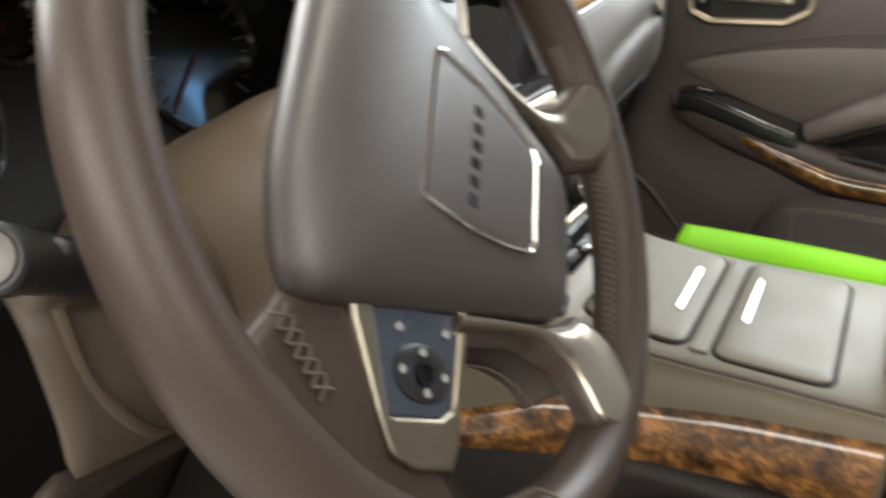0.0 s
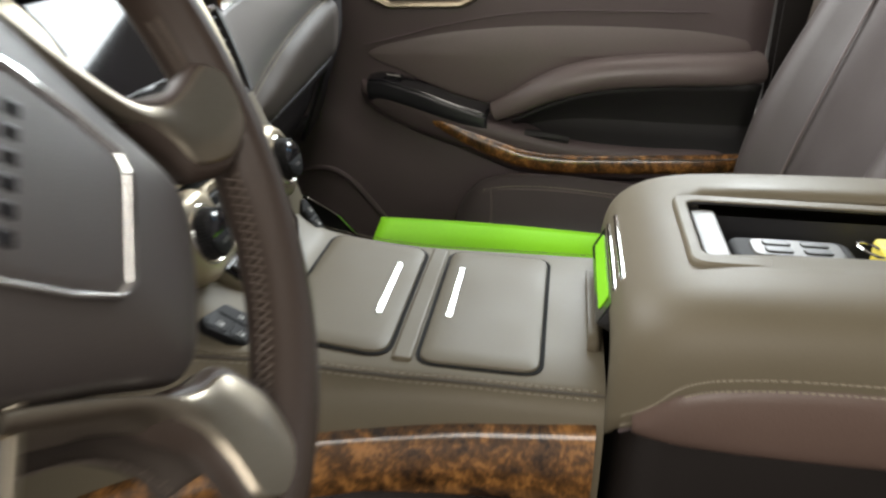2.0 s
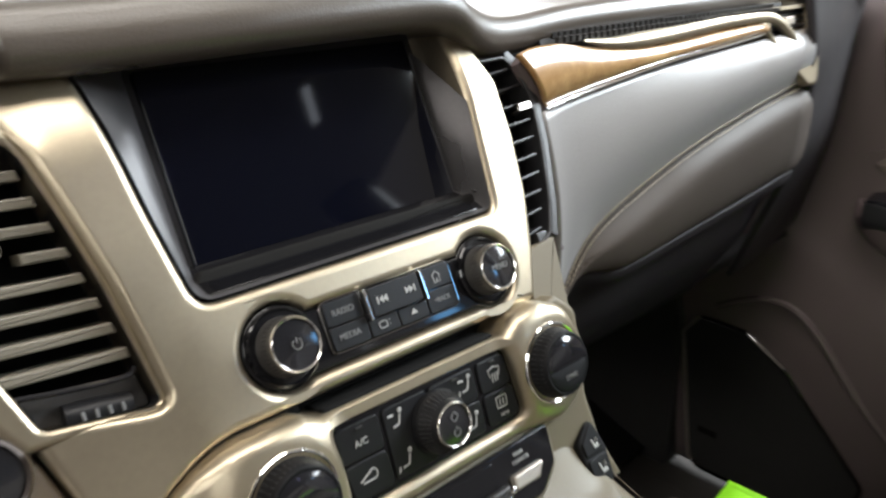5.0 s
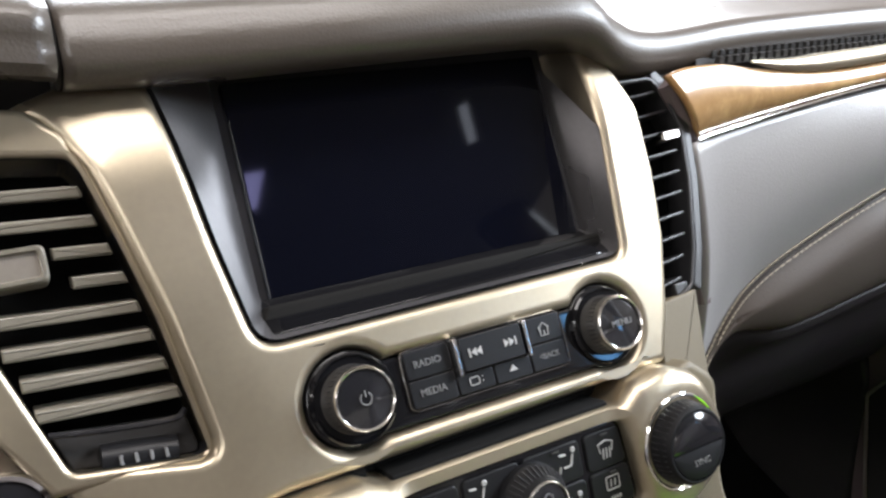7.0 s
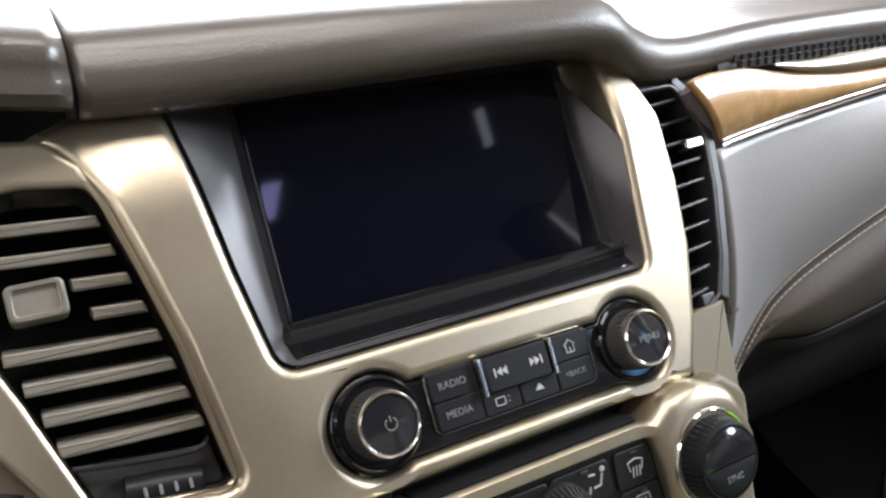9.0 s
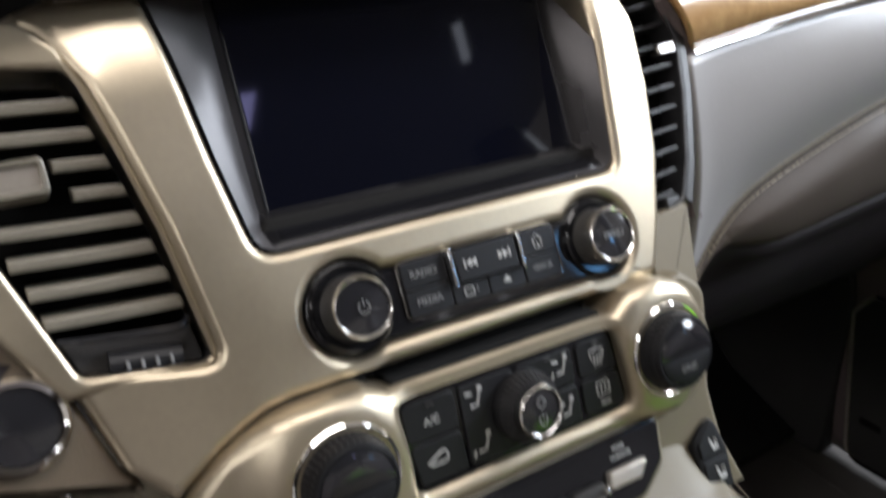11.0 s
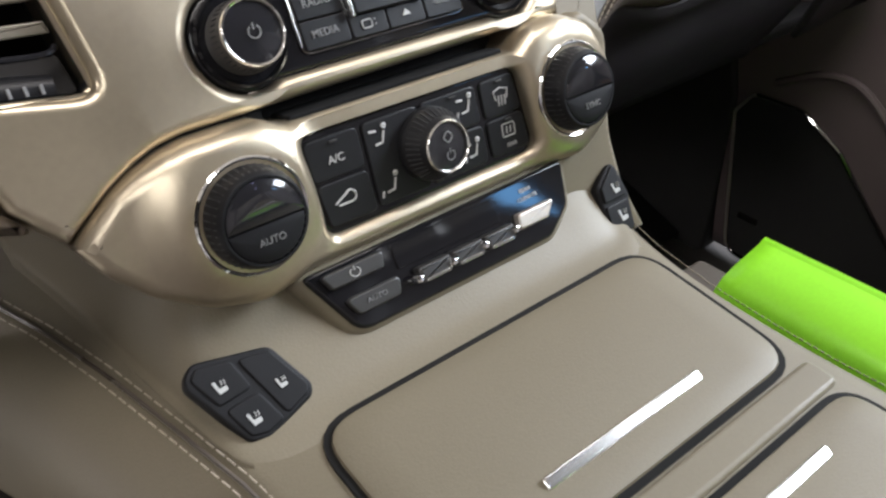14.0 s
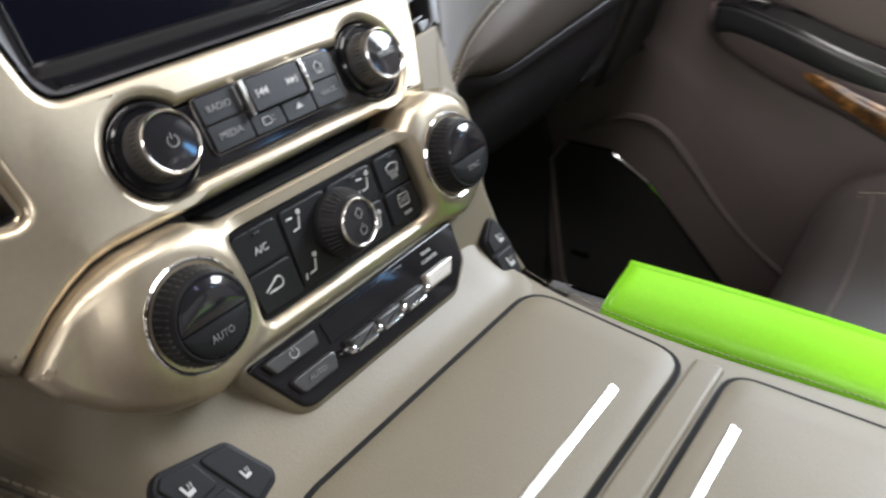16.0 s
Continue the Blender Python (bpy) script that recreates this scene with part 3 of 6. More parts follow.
prism("side_trim", rpoly([(0.010, 0.1370), (0.0202, 0.1240), (0.0250, 0.105), (0.0200, 0.073), (0.0096, 0.035), (0.0005, 0.0146), (0.006, 0.010), (0.0155, 0.034), (0.0262, 0.073), (0.0312, 0.106), (0.0255, 0.128), (0.015, 0.1405)], 0.002), -0.04, 0.0005, TV, BLACK_SATIN, tv, 0.001, label="black side of the vent frame")
prism("tab", rpoly([(0.0050, 0.0965), (0.0195, 0.0975), (0.0195, 0.1035), (0.0060, 0.1030)], 0.002), -0.006, 0.003, TV, SMOKE, tv, 0.001, label="chrome slider tab")
prism("stop", rect(-0.012, 0.009, -0.002, 0.018, 0.001), -0.01, -0.0005, TV, BLACK_SATIN, tv, 0.0008)
part("corner", tube_bm(spline([(0.160, 0.158, 0.800), (0.177, 0.152, 0.768), (0.182, 0.146, 0.72), (0.184, 0.136, 0.665)], 6), 0.0055, 8), COCOA, dash)
# foot of the vent and the taupe surround of the climate panel
prism("vent_foot", rpoly([(0.100, -0.060, 0.0), (0.112, 0.010, 0.0), (0.1425, 0.0125, 0.001), (0.1385, -0.013, 0.010), (0.1345, -0.040, 0.020), (0.1270, -0.060, 0.0)], 0.002), -0.05, -0.008, FU, TAUPE, dash, 0.0012)
sur = rpoly([(0.066, -0.012, 0.0), (0.10, 0.026, 0.004), (0.114, 0.0290, 0.006), (0.1305, 0.0160, 0.014), (0.1295, 0.0, 0.03), (0.1250, -0.040, 0.03), (0.1310, -0.072, 0.03), (0.146, -0.105, 0.0), (0.066, -0.105, 0.0)], 0.004, 6)
prism("surround", sur, -0.075, -0.0035, FL, TAUPE, dash, 0.004, label="taupe vinyl surround of the climate controls", steps=4)
# the console's top sweeps up in a hollow curve behind the climate bezel
sweep = []
for u, sy in ((0.1180, 0.036), (0.1130, 0.019), (0.1065, 0.008), (0.098, 0.002), (0.086, 0.0), (0.070, 0.0), (0.030, 0.0), (-0.030, 0.0), (-0.080, 0.0), (-0.106, 0.0), (-0.118, 0.0015), (-0.127, 0.006), (-0.133, 0.014), (-0.137, 0.027), (-0.142, 0.050), (-0.148, 0.080), (-0.156, 0.118), (-0.168, 0.170)):
    sweep.append([(u, y + sy, z + 0.14 * sy) for y, z in ((0.004, 0.5530), (0.012, 0.5556), (0.019, 0.5572), (0.025, 0.5590), (0.031, 0.5622), (0.0405, 0.5698), (0.052, 0.5800), (0.060, 0.5882), (0.066, 0.598), (0.070, 0.612), (0.073, 0.640))])
shell("console_sweep", sweep, TAUPE, dash, "taupe vinyl sweeping up from the console", 0.002, 3, 2)
part("stitching", dashes_bm([FL @ Vector((u, v, -0.004)) for u, v in spline([(0.1268, 0.009), (0.1265, 0.0), (0.1228, -0.040), (0.1288, -0.072), (0.139, -0.098)], 8)], 0.0042, 0.0014, 0.0005), THREAD, dash)

# big vent beside the wheel
bv = thing("air_vent", (-0.19, 0.14, 0.69), "wide air vent with pale slats in a champagne frame", "air vent", "dashboard air vents")
vo = rpoly([(-0.1302, 0.0035, 0.006), (-0.1387, 0.0616, 0.03), (-0.1478, 0.0995, 0.03), (-0.1542, 0.1200, 0.03), (-0.1600, 0.1290, 0.005), (-0.1826, 0.1318, 0.03), (-0.2130, 0.1285, 0.008), (-0.2215, 0.1180, 0.010), (-0.1960, 0.0550, 0.03), (-0.1805, 0.0110, 0.006)], 0.006)
vo = vo if area2(vo) > 0 else vo[::-1]
prism("duct", inset(vo, -0.002), -0.060, -0.036, FU, SLOT, bv)
part("duct_wall", loft_bm([[FU @ Vector((u, v, w)) for u, v in vo] for w in (-0.007, -0.020, -0.037)], True), BLACK_SATIN, bv, "black inner wall of the vent")
prism("surround", rpoly([(-0.1275, 0.000), (-0.137, 0.0616), (-0.146, 0.0995), (-0.1525, 0.123), (-0.159, 0.139), (-0.172, 0.1505, 0.01), (-0.205, 0.1540, 0.02), (-0.250, 0.146, 0.02), (-0.252, 0.110), (-0.2100, 0.040), (-0.1880, 0.004)], 0.004), -0.034, -0.0060, FU, SILVER, bv, 0.0030, [vo], "champagne metal vent surround")
for k in range(8):
    v = 0.0300 + 0.01235 * k
    e = float(np.interp(v, [0.030, 0.055, 0.080, 0.104, 0.117], [-0.1357, -0.1409, -0.1464, -0.1529, -0.1560]))
    f = -0.1665 if k == 4 else -0.1712 if k == 5 else float(np.interp(v, [0.034, 0.059, 0.118], [-0.1885, -0.1965, -0.2190]))
    up = 0.07 * (e - f)
    M = FU @ Matrix.Translation((0, v, -0.012)) @ pose(0, 0, 0, 10, 0, 0)
    prism("slat", rpoly([(f, -0.0024 + up), ((e + f) / 2, -0.0022 + up * 0.4), (e, -0.0024), (e - 0.0012, 0.0024), ((e + f) / 2, 0.0026 + up * 0.4), (f, 0.0024 + up)], 0.0006), -0.016, 0.0, M, SLAT, bv, 0.0008)
prism("tab", rect(-0.1945, 0.0825, -0.1738, 0.0970, 0.003), -0.022, -0.0045, FU, SLAT, bv, 0.0016, [rect(-0.1918, 0.0850, -0.1766, 0.0945, 0.002)], "pale slider tab")
prism("tab_face", rect(-0.1922, 0.0846, -0.1762, 0.0949, 0.002), -0.02, -0.0062, FU, SILVER_DK, bv, 0.0005)
prism("lower_plate", rpoly([(-0.1325, 0.0040), (-0.1355, 0.0205), (-0.1600, 0.0235), (-0.1855, 0.0270), (-0.1800, 0.0110)], 0.003), -0.034, -0.0170, FU, BLACK_MATT, bv, 0.001)
part("lower_lip", tube_bm([FU @ Vector(q) for q in spline([(-0.1855, 0.0262, -0.012), (-0.165, 0.0228, -0.010), (-0.1420, 0.0204, -0.010), (-0.1362, 0.0228, -0.012)], 6)], 0.0013, 8), BLACK_GLOSS, bv)
part("closing_wheel", lathe_bm([(0.0, -0.0140), (0.0062, -0.0140), (0.0068, 0.0), (0.0062, 0.0140), (0, 0.0140)], FU @ Matrix.Translation((-0.1560, 0.0098, -0.0150)) @ pose(0, 0, 0, 0, 90, 0) @ pose(0, 0, 0, 8, 0, 0), 24), KEY, bv, "ribbed thumb wheel")
for k in range(4):
    prism("rib", rect(-0.1640 + 0.0055 * k, 0.0085 - 0.0006 * k, -0.1626 + 0.0055 * k, 0.0125 - 0.0006 * k, 0.0005), -0.012, -0.0078, FU, PRINT, bv, 0.0003)
# panel between the vent and the column, with the start button
prism("column_flank", rpoly([(-0.300, 0.080), (-0.232, 0.108, 0.01), (-0.2010, 0.0560), (-0.1875, 0.0100), (-0.1750, -0.0290), (-0.1660, -0.0400), (-0.2000, -0.0300), (-0.300, 0.000)], 0.004), -0.040, -0.0125, FU, BOLSTER, dash, 0.003, label="brown panel beside the steering column")
sb = FU @ Matrix.Translation((-0.2050, 0.0000, -0.0120))
part("start_button", lathe_bm([(0.0150, 0.0), (0.0148, 0.0020), (0.010, 0.0028), (0, 0.0030)], sb, 36), BLACK_GLOSS, dash, "black round start button")
part("button_ring", lathe_bm([(0.0182, -0.001), (0.0182, 0.0028), (0.0170, 0.0040), (0.0152, 0.0034), (0.0148, 0.0)], sb, 40), CHROME, dash, "chrome ring of the start button")

# instruments
ic = thing("instrument_cluster", (-0.42, 0.22, 0.72), "dark instrument cluster with white ticks, switched off", "gauges")
IC = face_frame((-0.42, 0.245, 0.80), 18)
prism("backplate", rect(-0.22, -0.10, 0.20, 0.12, 0.03), -0.02, 0.0, IC, BLACK_MATT, ic)
for cu, cv, r in ((-0.115, 0.01, 0.062), (0.105, 0.01, 0.062), (-0.03, 0.05, 0.026), (0.022, 0.05, 0.026)):
    part("gauge", lathe_bm([(r, 0.0), (r, 0.006), (r - 0.004, 0.007), (r - 0.007, 0.002), (0, 0.002)], IC @ Matrix.Translation((cu, cv, 0)), 40), BLACK_GLOSS, ic)
    for i in range(23):
        a = radians(225 - 270 * i / 22)
        q = 0.72 if i % 2 else 0.64
        part("tick", tube_bm([IC @ Vector((cu + r * q * math.cos(a), cv + r * q * math.sin(a), 0.003)), IC @ Vector((cu + r * 0.84 * math.cos(a), cv + r * 0.84 * math.sin(a), 0.003))], 0.0006 if i % 2 else 0.0011, 4), PRINT, ic)
    part("needle", tube_bm([IC @ Vector((cu, cv, 0.004)), IC @ Vector((cu - r * 0.55, cv - r * 0.5, 0.004))], 0.0010, 5), RED, ic)

# panel below the wheel on the driver's side
kb = [[(-0.590, 0.085, 0.782), (-0.53, 0.084, 0.786), (-0.45, 0.086, 0.788), (-0.30, 0.080, 0.745), (-0.200, 0.118, 0.700)],
      [(-0.594, 0.068, 0.765), (-0.52, 0.062, 0.757), (-0.42, 0.060, 0.740), (-0.30, 0.066, 0.70), (-0.200, 0.122, 0.655)],
      [(-0.592, 0.064, 0.725), (-0.52, 0.060, 0.715), (-0.42, 0.060, 0.70), (-0.30, 0.070, 0.655), (-0.200, 0.130, 0.62)],
      [(-0.584, 0.076, 0.692), (-0.52, 0.074, 0.680), (-0.42, 0.074, 0.658), (-0.30, 0.086, 0.61), (-0.200, 0.140, 0.585)],
      [(-0.548, 0.12, 0.668), (-0.51, 0.12, 0.653), (-0.42, 0.12, 0.630), (-0.30, 0.14, 0.575), (-0.200, 0.165, 0.55)]]
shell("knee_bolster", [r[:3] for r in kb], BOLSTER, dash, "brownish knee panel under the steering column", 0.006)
# this half takes the near-black vinyl, which holds its shade
shell("knee_bolster", [[tuple(np.array(r[2]) + (0.002, 0.002, 0))] + r[3:] for r in kb], SHADED_VINYL, dash, "dark brown knee panel beside the console, shaded to near-black", 0.006)
edge = [(-0.582, 0.0635, 0.775), (-0.578, 0.0610, 0.742), (-0.566, 0.0600, 0.716), (-0.552, 0.0640, 0.698), (-0.535, 0.0700, 0.686)]
part("trim_line", tube_bm(spline(edge, 6), 0.0030, 8), BOLSTER, dash)
KS = face_frame((-0.533, 0.058, 0.716), 5)
part("pedal_switch", prism_bm(rpoly([(-0.011, -0.004), (-0.005, -0.011), (0.005, -0.011), (0.011, -0.004), (0.011, 0.005), (0.005, 0.011), (-0.005, 0.011), (-0.011, 0.005)], 0.001), -0.004, 0.006, KS, 0.0015), BLACK_SATIN, dash, "small black switch")
for du, dv in ((-0.0062, -0.0042), (-0.0022, -0.0058), (-0.0048, -0.0012), (-0.0010, -0.0022)):
    part("switch_mark", lathe_bm([(0.0013, 0.0), (0.0013, 0.0068), (0, 0.0072)], KS @ Matrix.Translation((du, dv, 0)), 10), BRIGHT, dash)
low = [[(-0.585, 0.086, 0.686), (-0.50, 0.104, 0.650), (-0.40, 0.120, 0.622), (-0.18, 0.150, 0.545)], [(-0.62, 0.10, 0.660), (-0.50, 0.135, 0.618), (-0.40, 0.150, 0.590), (-0.18, 0.17, 0.52)], [(-0.66, 0.20, 0.56), (-0.50, 0.25, 0.52), (-0.40, 0.26, 0.50), (-0.18, 0.27, 0.46)],
       [(-0.70, 0.42, 0.36), (-0.50, 0.45, 0.34), (-0.40, 0.45, 0.33), (-0.18, 0.45, 0.32)], [(-0.72, 0.56, 0.10), (-0.50, 0.58, 0.10), (-0.40, 0.58, 0.10), (-0.18, 0.58, 0.10)]]
shell("under_panel", low, UNDER, dash, "cocoa under-dash panel", 0.006)
# black panel fills the dark area left of the knee panel
es = [[(-0.62, 0.09, 0.84), (-0.64, 0.06, 0.76), (-0.65, 0.08, 0.68), (-0.65, 0.14, 0.60)], [(-0.74, 0.11, 0.84), (-0.76, 0.09, 0.76), (-0.76, 0.10, 0.68), (-0.76, 0.16, 0.60)]]
shell("end_panel", es, BLACK_MATT, dash, "plain black panel filling the dark driver's end", 0.006)

# ---------------------------------------------------------------- steering column and wheel
col = thing("steering_column", (-0.42, 0.06, 0.76), "brown plastic steering column shroud with a black stalk", "steering column")
axis = face_frame((-0.427, -0.0265, 0.807), 25.6)
rings = []
for w, ru, rv, dv in ((-0.034, 0.060, 0.056, -0.004), (-0.050, 0.068, 0.064, -0.006), (-0.085, 0.072, 0.070, -0.008), (-0.15, 0.072, 0.070, -0.01), (-0.24, 0.070, 0.064, -0.012)):
    rings.append([axis @ Vector((ru * math.copysign(abs(math.cos(a)) ** 0.75, math.cos(a)), dv + rv * math.copysign(abs(math.sin(a)) ** 0.75, math.sin(a)), w)) for a in np.linspace(0, 2 * math.pi, 33)[:-1]])
part("shroud", loft_bm(rings, True, True), BOLSTER, col)
stalk = [(-0.490, 0.072, 0.738), (-0.530, 0.066, 0.762), (-0.560, 0.060, 0.780), (-0.588, 0.054, 0.797), (-0.606, 0.048, 0.8075)]
sp_ = spline(stalk, 5)
part("stalk", tube_bm(sp_, [0.0070 + 0.0045 * min(1, i / 8) for i in range(len(sp_))], 16), BLACK_SATIN, col, "black indicator stalk")
SE = Matrix.Translation((-0.606, 0.048, 0.8075)) @ Vector((-0.74, -0.42, 0.46)).to_track_quat("Z", "Y").to_matrix().to_4x4()
part("stalk_knob", lathe_bm([(0.0118, -0.004), (0.0124, 0.000), (0.0124, 0.011), (0.0112, 0.0125), (0.0098, 0.0128)], SE, 28), BLACK_SATIN, col, "black twist knob")
part("end_cap", lathe_bm([(0.0098, 0.0118), (0.0092, 0.0136), (0.005, 0.0146), (0, 0.0148)], SE, 28), KNURL, col, "grey round end button")
for k in (-1, 1):
    prism("cap_mark", rect(-0.004, 0.002 * k - 0.0007, 0.004, 0.002 * k + 0.0007, 0.0003), 0.013, 0.0152, SE, WHITE, col, 0.0002)
part("stalk_nub", lathe_bm([(0.0042, 0), (0.0040, 0.002), (0.0025, 0.0034), (0, 0.0038)], Matrix.Translation((-0.589, 0.0470, 0.8050)) @ Vector((-0.35, -0.75, 0.56)).to_track_quat("Z", "Y").to_matrix().to_4x4(), 16), PRINT, col, "pale round button")
for k in range(3):
    part("stalk_mark", tube_bm([(-0.566 + 0.004 * k, 0.0485, 0.7905 - 0.0026 * k), (-0.568 + 0.004 * k, 0.0475, 0.7835 - 0.0026 * k)], 0.0006, 4), PRINT, col)
part("lock_boss", lathe_bm([(0.017, 0.0), (0.017, 0.006), (0.013, 0.010), (0.011, 0.007), (0, 0.007)], face_frame((-0.535, 0.070, 0.752), 10), 28), TAUPE, col, "pale round boss")
sw = thing("steering_wheel", (-0.427, -0.0265, 0.807), "leather steering wheel with metal spokes, turned a little", "steering wheel")
R0 = 0.1765
rim = bmesh.new()
n = 96
vs = []
for i in range(n):
    a = 2 * math.pi * i / n
    low_flat = 1 - 0.030 * max(0, -math.sin(a)) ** 3
    # the rim swells below the upper spokes
    s = 1 + 0.10 * math.exp(-((abs(math.degrees(math.atan2(math.sin(a), abs(math.cos(a))))- 28) / 18) ** 2)) * (math.sin(a) > 0)
    ring = []
    for k in range(16):
        b = 2 * math.pi * k / 16
        rr = R0 * low_flat + 0.0148 * s * math.cos(b)
        ring.append(rim.verts.new(WHEEL @ Vector((rr * math.cos(a), rr * math.sin(a), 0.0172 * s * math.sin(b)))))
    vs.append(ring)
for i in range(n):
    for k in range(16):
        rim.faces.new((vs[i - 1][k - 1], vs[i][k - 1], vs[i][k], vs[i - 1][k]))
part("rim", rim, RIM_LEATHER, sw, "brown leather rim")
for deg in (146, 34, 204, 336):
    a = radians(deg)
    q = []
    for k in range(16):
        b = 2 * math.pi * k / 16
        rr = R0 * (1 - 0.030 * max(0, -math.sin(a)) ** 3) + 0.0153 * math.cos(b)
        q.append(WHEEL @ Vector((rr * math.cos(a), rr * math.sin(a), 0.0178 * math.sin(b))))
    part("rim_seam", tube_bm(q, 0.0007, 6, closed=True), TAUPE, sw)
for a0, a1 in ((188, 204), (246, 290), (300, 320), (-24, -8), (60, 120)):
    bm = bmesh.new()
    for i in range(26):
        a, b = (radians(a0 + (a1 - a0) * (i + d) / 26) for d in (0, 1))
        for s in (1, -1):
            r = R0 * (1 - 0.030 * max(0, -math.sin((a + b) / 2)) ** 3) - 0.0152
            tube_bm([WHEEL @ Vector((r * math.cos(a), r * math.sin(a), 0.0045 * s)), WHEEL @ Vector(((r - 0.0012) * math.cos((a + b) / 2), (r - 0.0012) * math.sin((a + b) / 2), 0)), WHEEL @ Vector((r * math.cos(b), r * math.sin(b), -0.0045 * s))], 0.0006, 4, bm=bm)
    part("cross_stitch", bm, THREAD_DK, sw, "brown cross stitching")

# airbag cover: a thick cushion with a shield outline
COVER = WHEEL @ pose(0, 0, 0, 0, 0, -5)
half = [(0.0, 0.0885), (0.030, 0.0885), (0.055, 0.0868), (0.076, 0.0820), (0.0915, 0.0755), (0.0995, 0.066), (0.0985, 0.0545), (0.0925, 0.035), (0.0855, 0.013), (0.0745, -0.020), (0.0655, -0.047), (0.0580, -0.070), (0.0510, -0.095), (0.0455, -0.107), (0.035, -0.1145), (0.018, -0.1170), (0.0, -0.1175)]
cov = half + [(-u, v) for u, v in half[-2:0:-1]]
ring2 = [tuple(p) for p in spline(cov, 4, True)]
bm = bmesh.new()
lay = []
for s, w in ((0.90, -0.024), (0.96, -0.0210), (0.990, -0.0165), (1.0, -0.0120), (0.995, -0.0085), (0.978, -0.0048), (0.948, -0.0014), (0.90, 0.0012), (0.84, 0.0036), (0.76, 0.0058), (0.66, 0.0075), (0.55, 0.0086), (0.44, 0.0092)):
    lay.append([bm.verts.new(COVER @ Vector((u * s, v * s - 0.006 * (1 - s), w))) for u, v in ring2])
for a, b in zip(lay, lay[1:]):
    for i in range(len(ring2)):
        bm.faces.new((a[i - 1], a[i], b[i], b[i - 1]))
bm.faces.new(lay[-1])
bm.faces.new(lay[0][::-1])
cover = part("airbag_cover", bm, AIRBAG, sw, "smooth brown airbag cover")
BAD = COVER @ Matrix.Translation((0, 0, 0.0082))
badge = rpoly([(-0.0400, 0.0237), (0.0400, 0.0237), (0.0408, -0.0096, 0.01), (0.0365, -0.036, 0.01), (0.0310, -0.0565), (0.0235, -0.0625), (-0.0235, -0.0625), (-0.0310, -0.0565), (-0.0365, -0.036, 0.01), (-0.0408, -0.0096, 0.01)], 0.004)
part("badge_field", dome_bm(badge, -0.004, 0.0008, BAD, 0.0008), AIRBAG, cover)
part("badge_frame", tube_bm([BAD @ Vector((u, v, 0.001)) for u, v in badge], 0.0021, 8, closed=True, squash=0.6), CHROME, cover, "chrome badge frame")
for k in range(6):
    prism("badge_mark", rect(-0.029 + 0.0100 * k, -0.0135, -0.0225 + 0.0100 * k, -0.0060, 0.001), -0.001, 0.0016, BAD, BLACK_GLOSS, cover, 0.0004)

# spokes: leather webs with metal-framed button pods, and metal legs laid into the rim, mirrored
leg_w = lambda u, v: float(np.interp(math.hypot(u, v), [0.07, 0.10, 0.12, 0.14, 0.155, 0.17], [-0.005, -0.002, 0.001, 0.0065, 0.0110, 0.0160]))
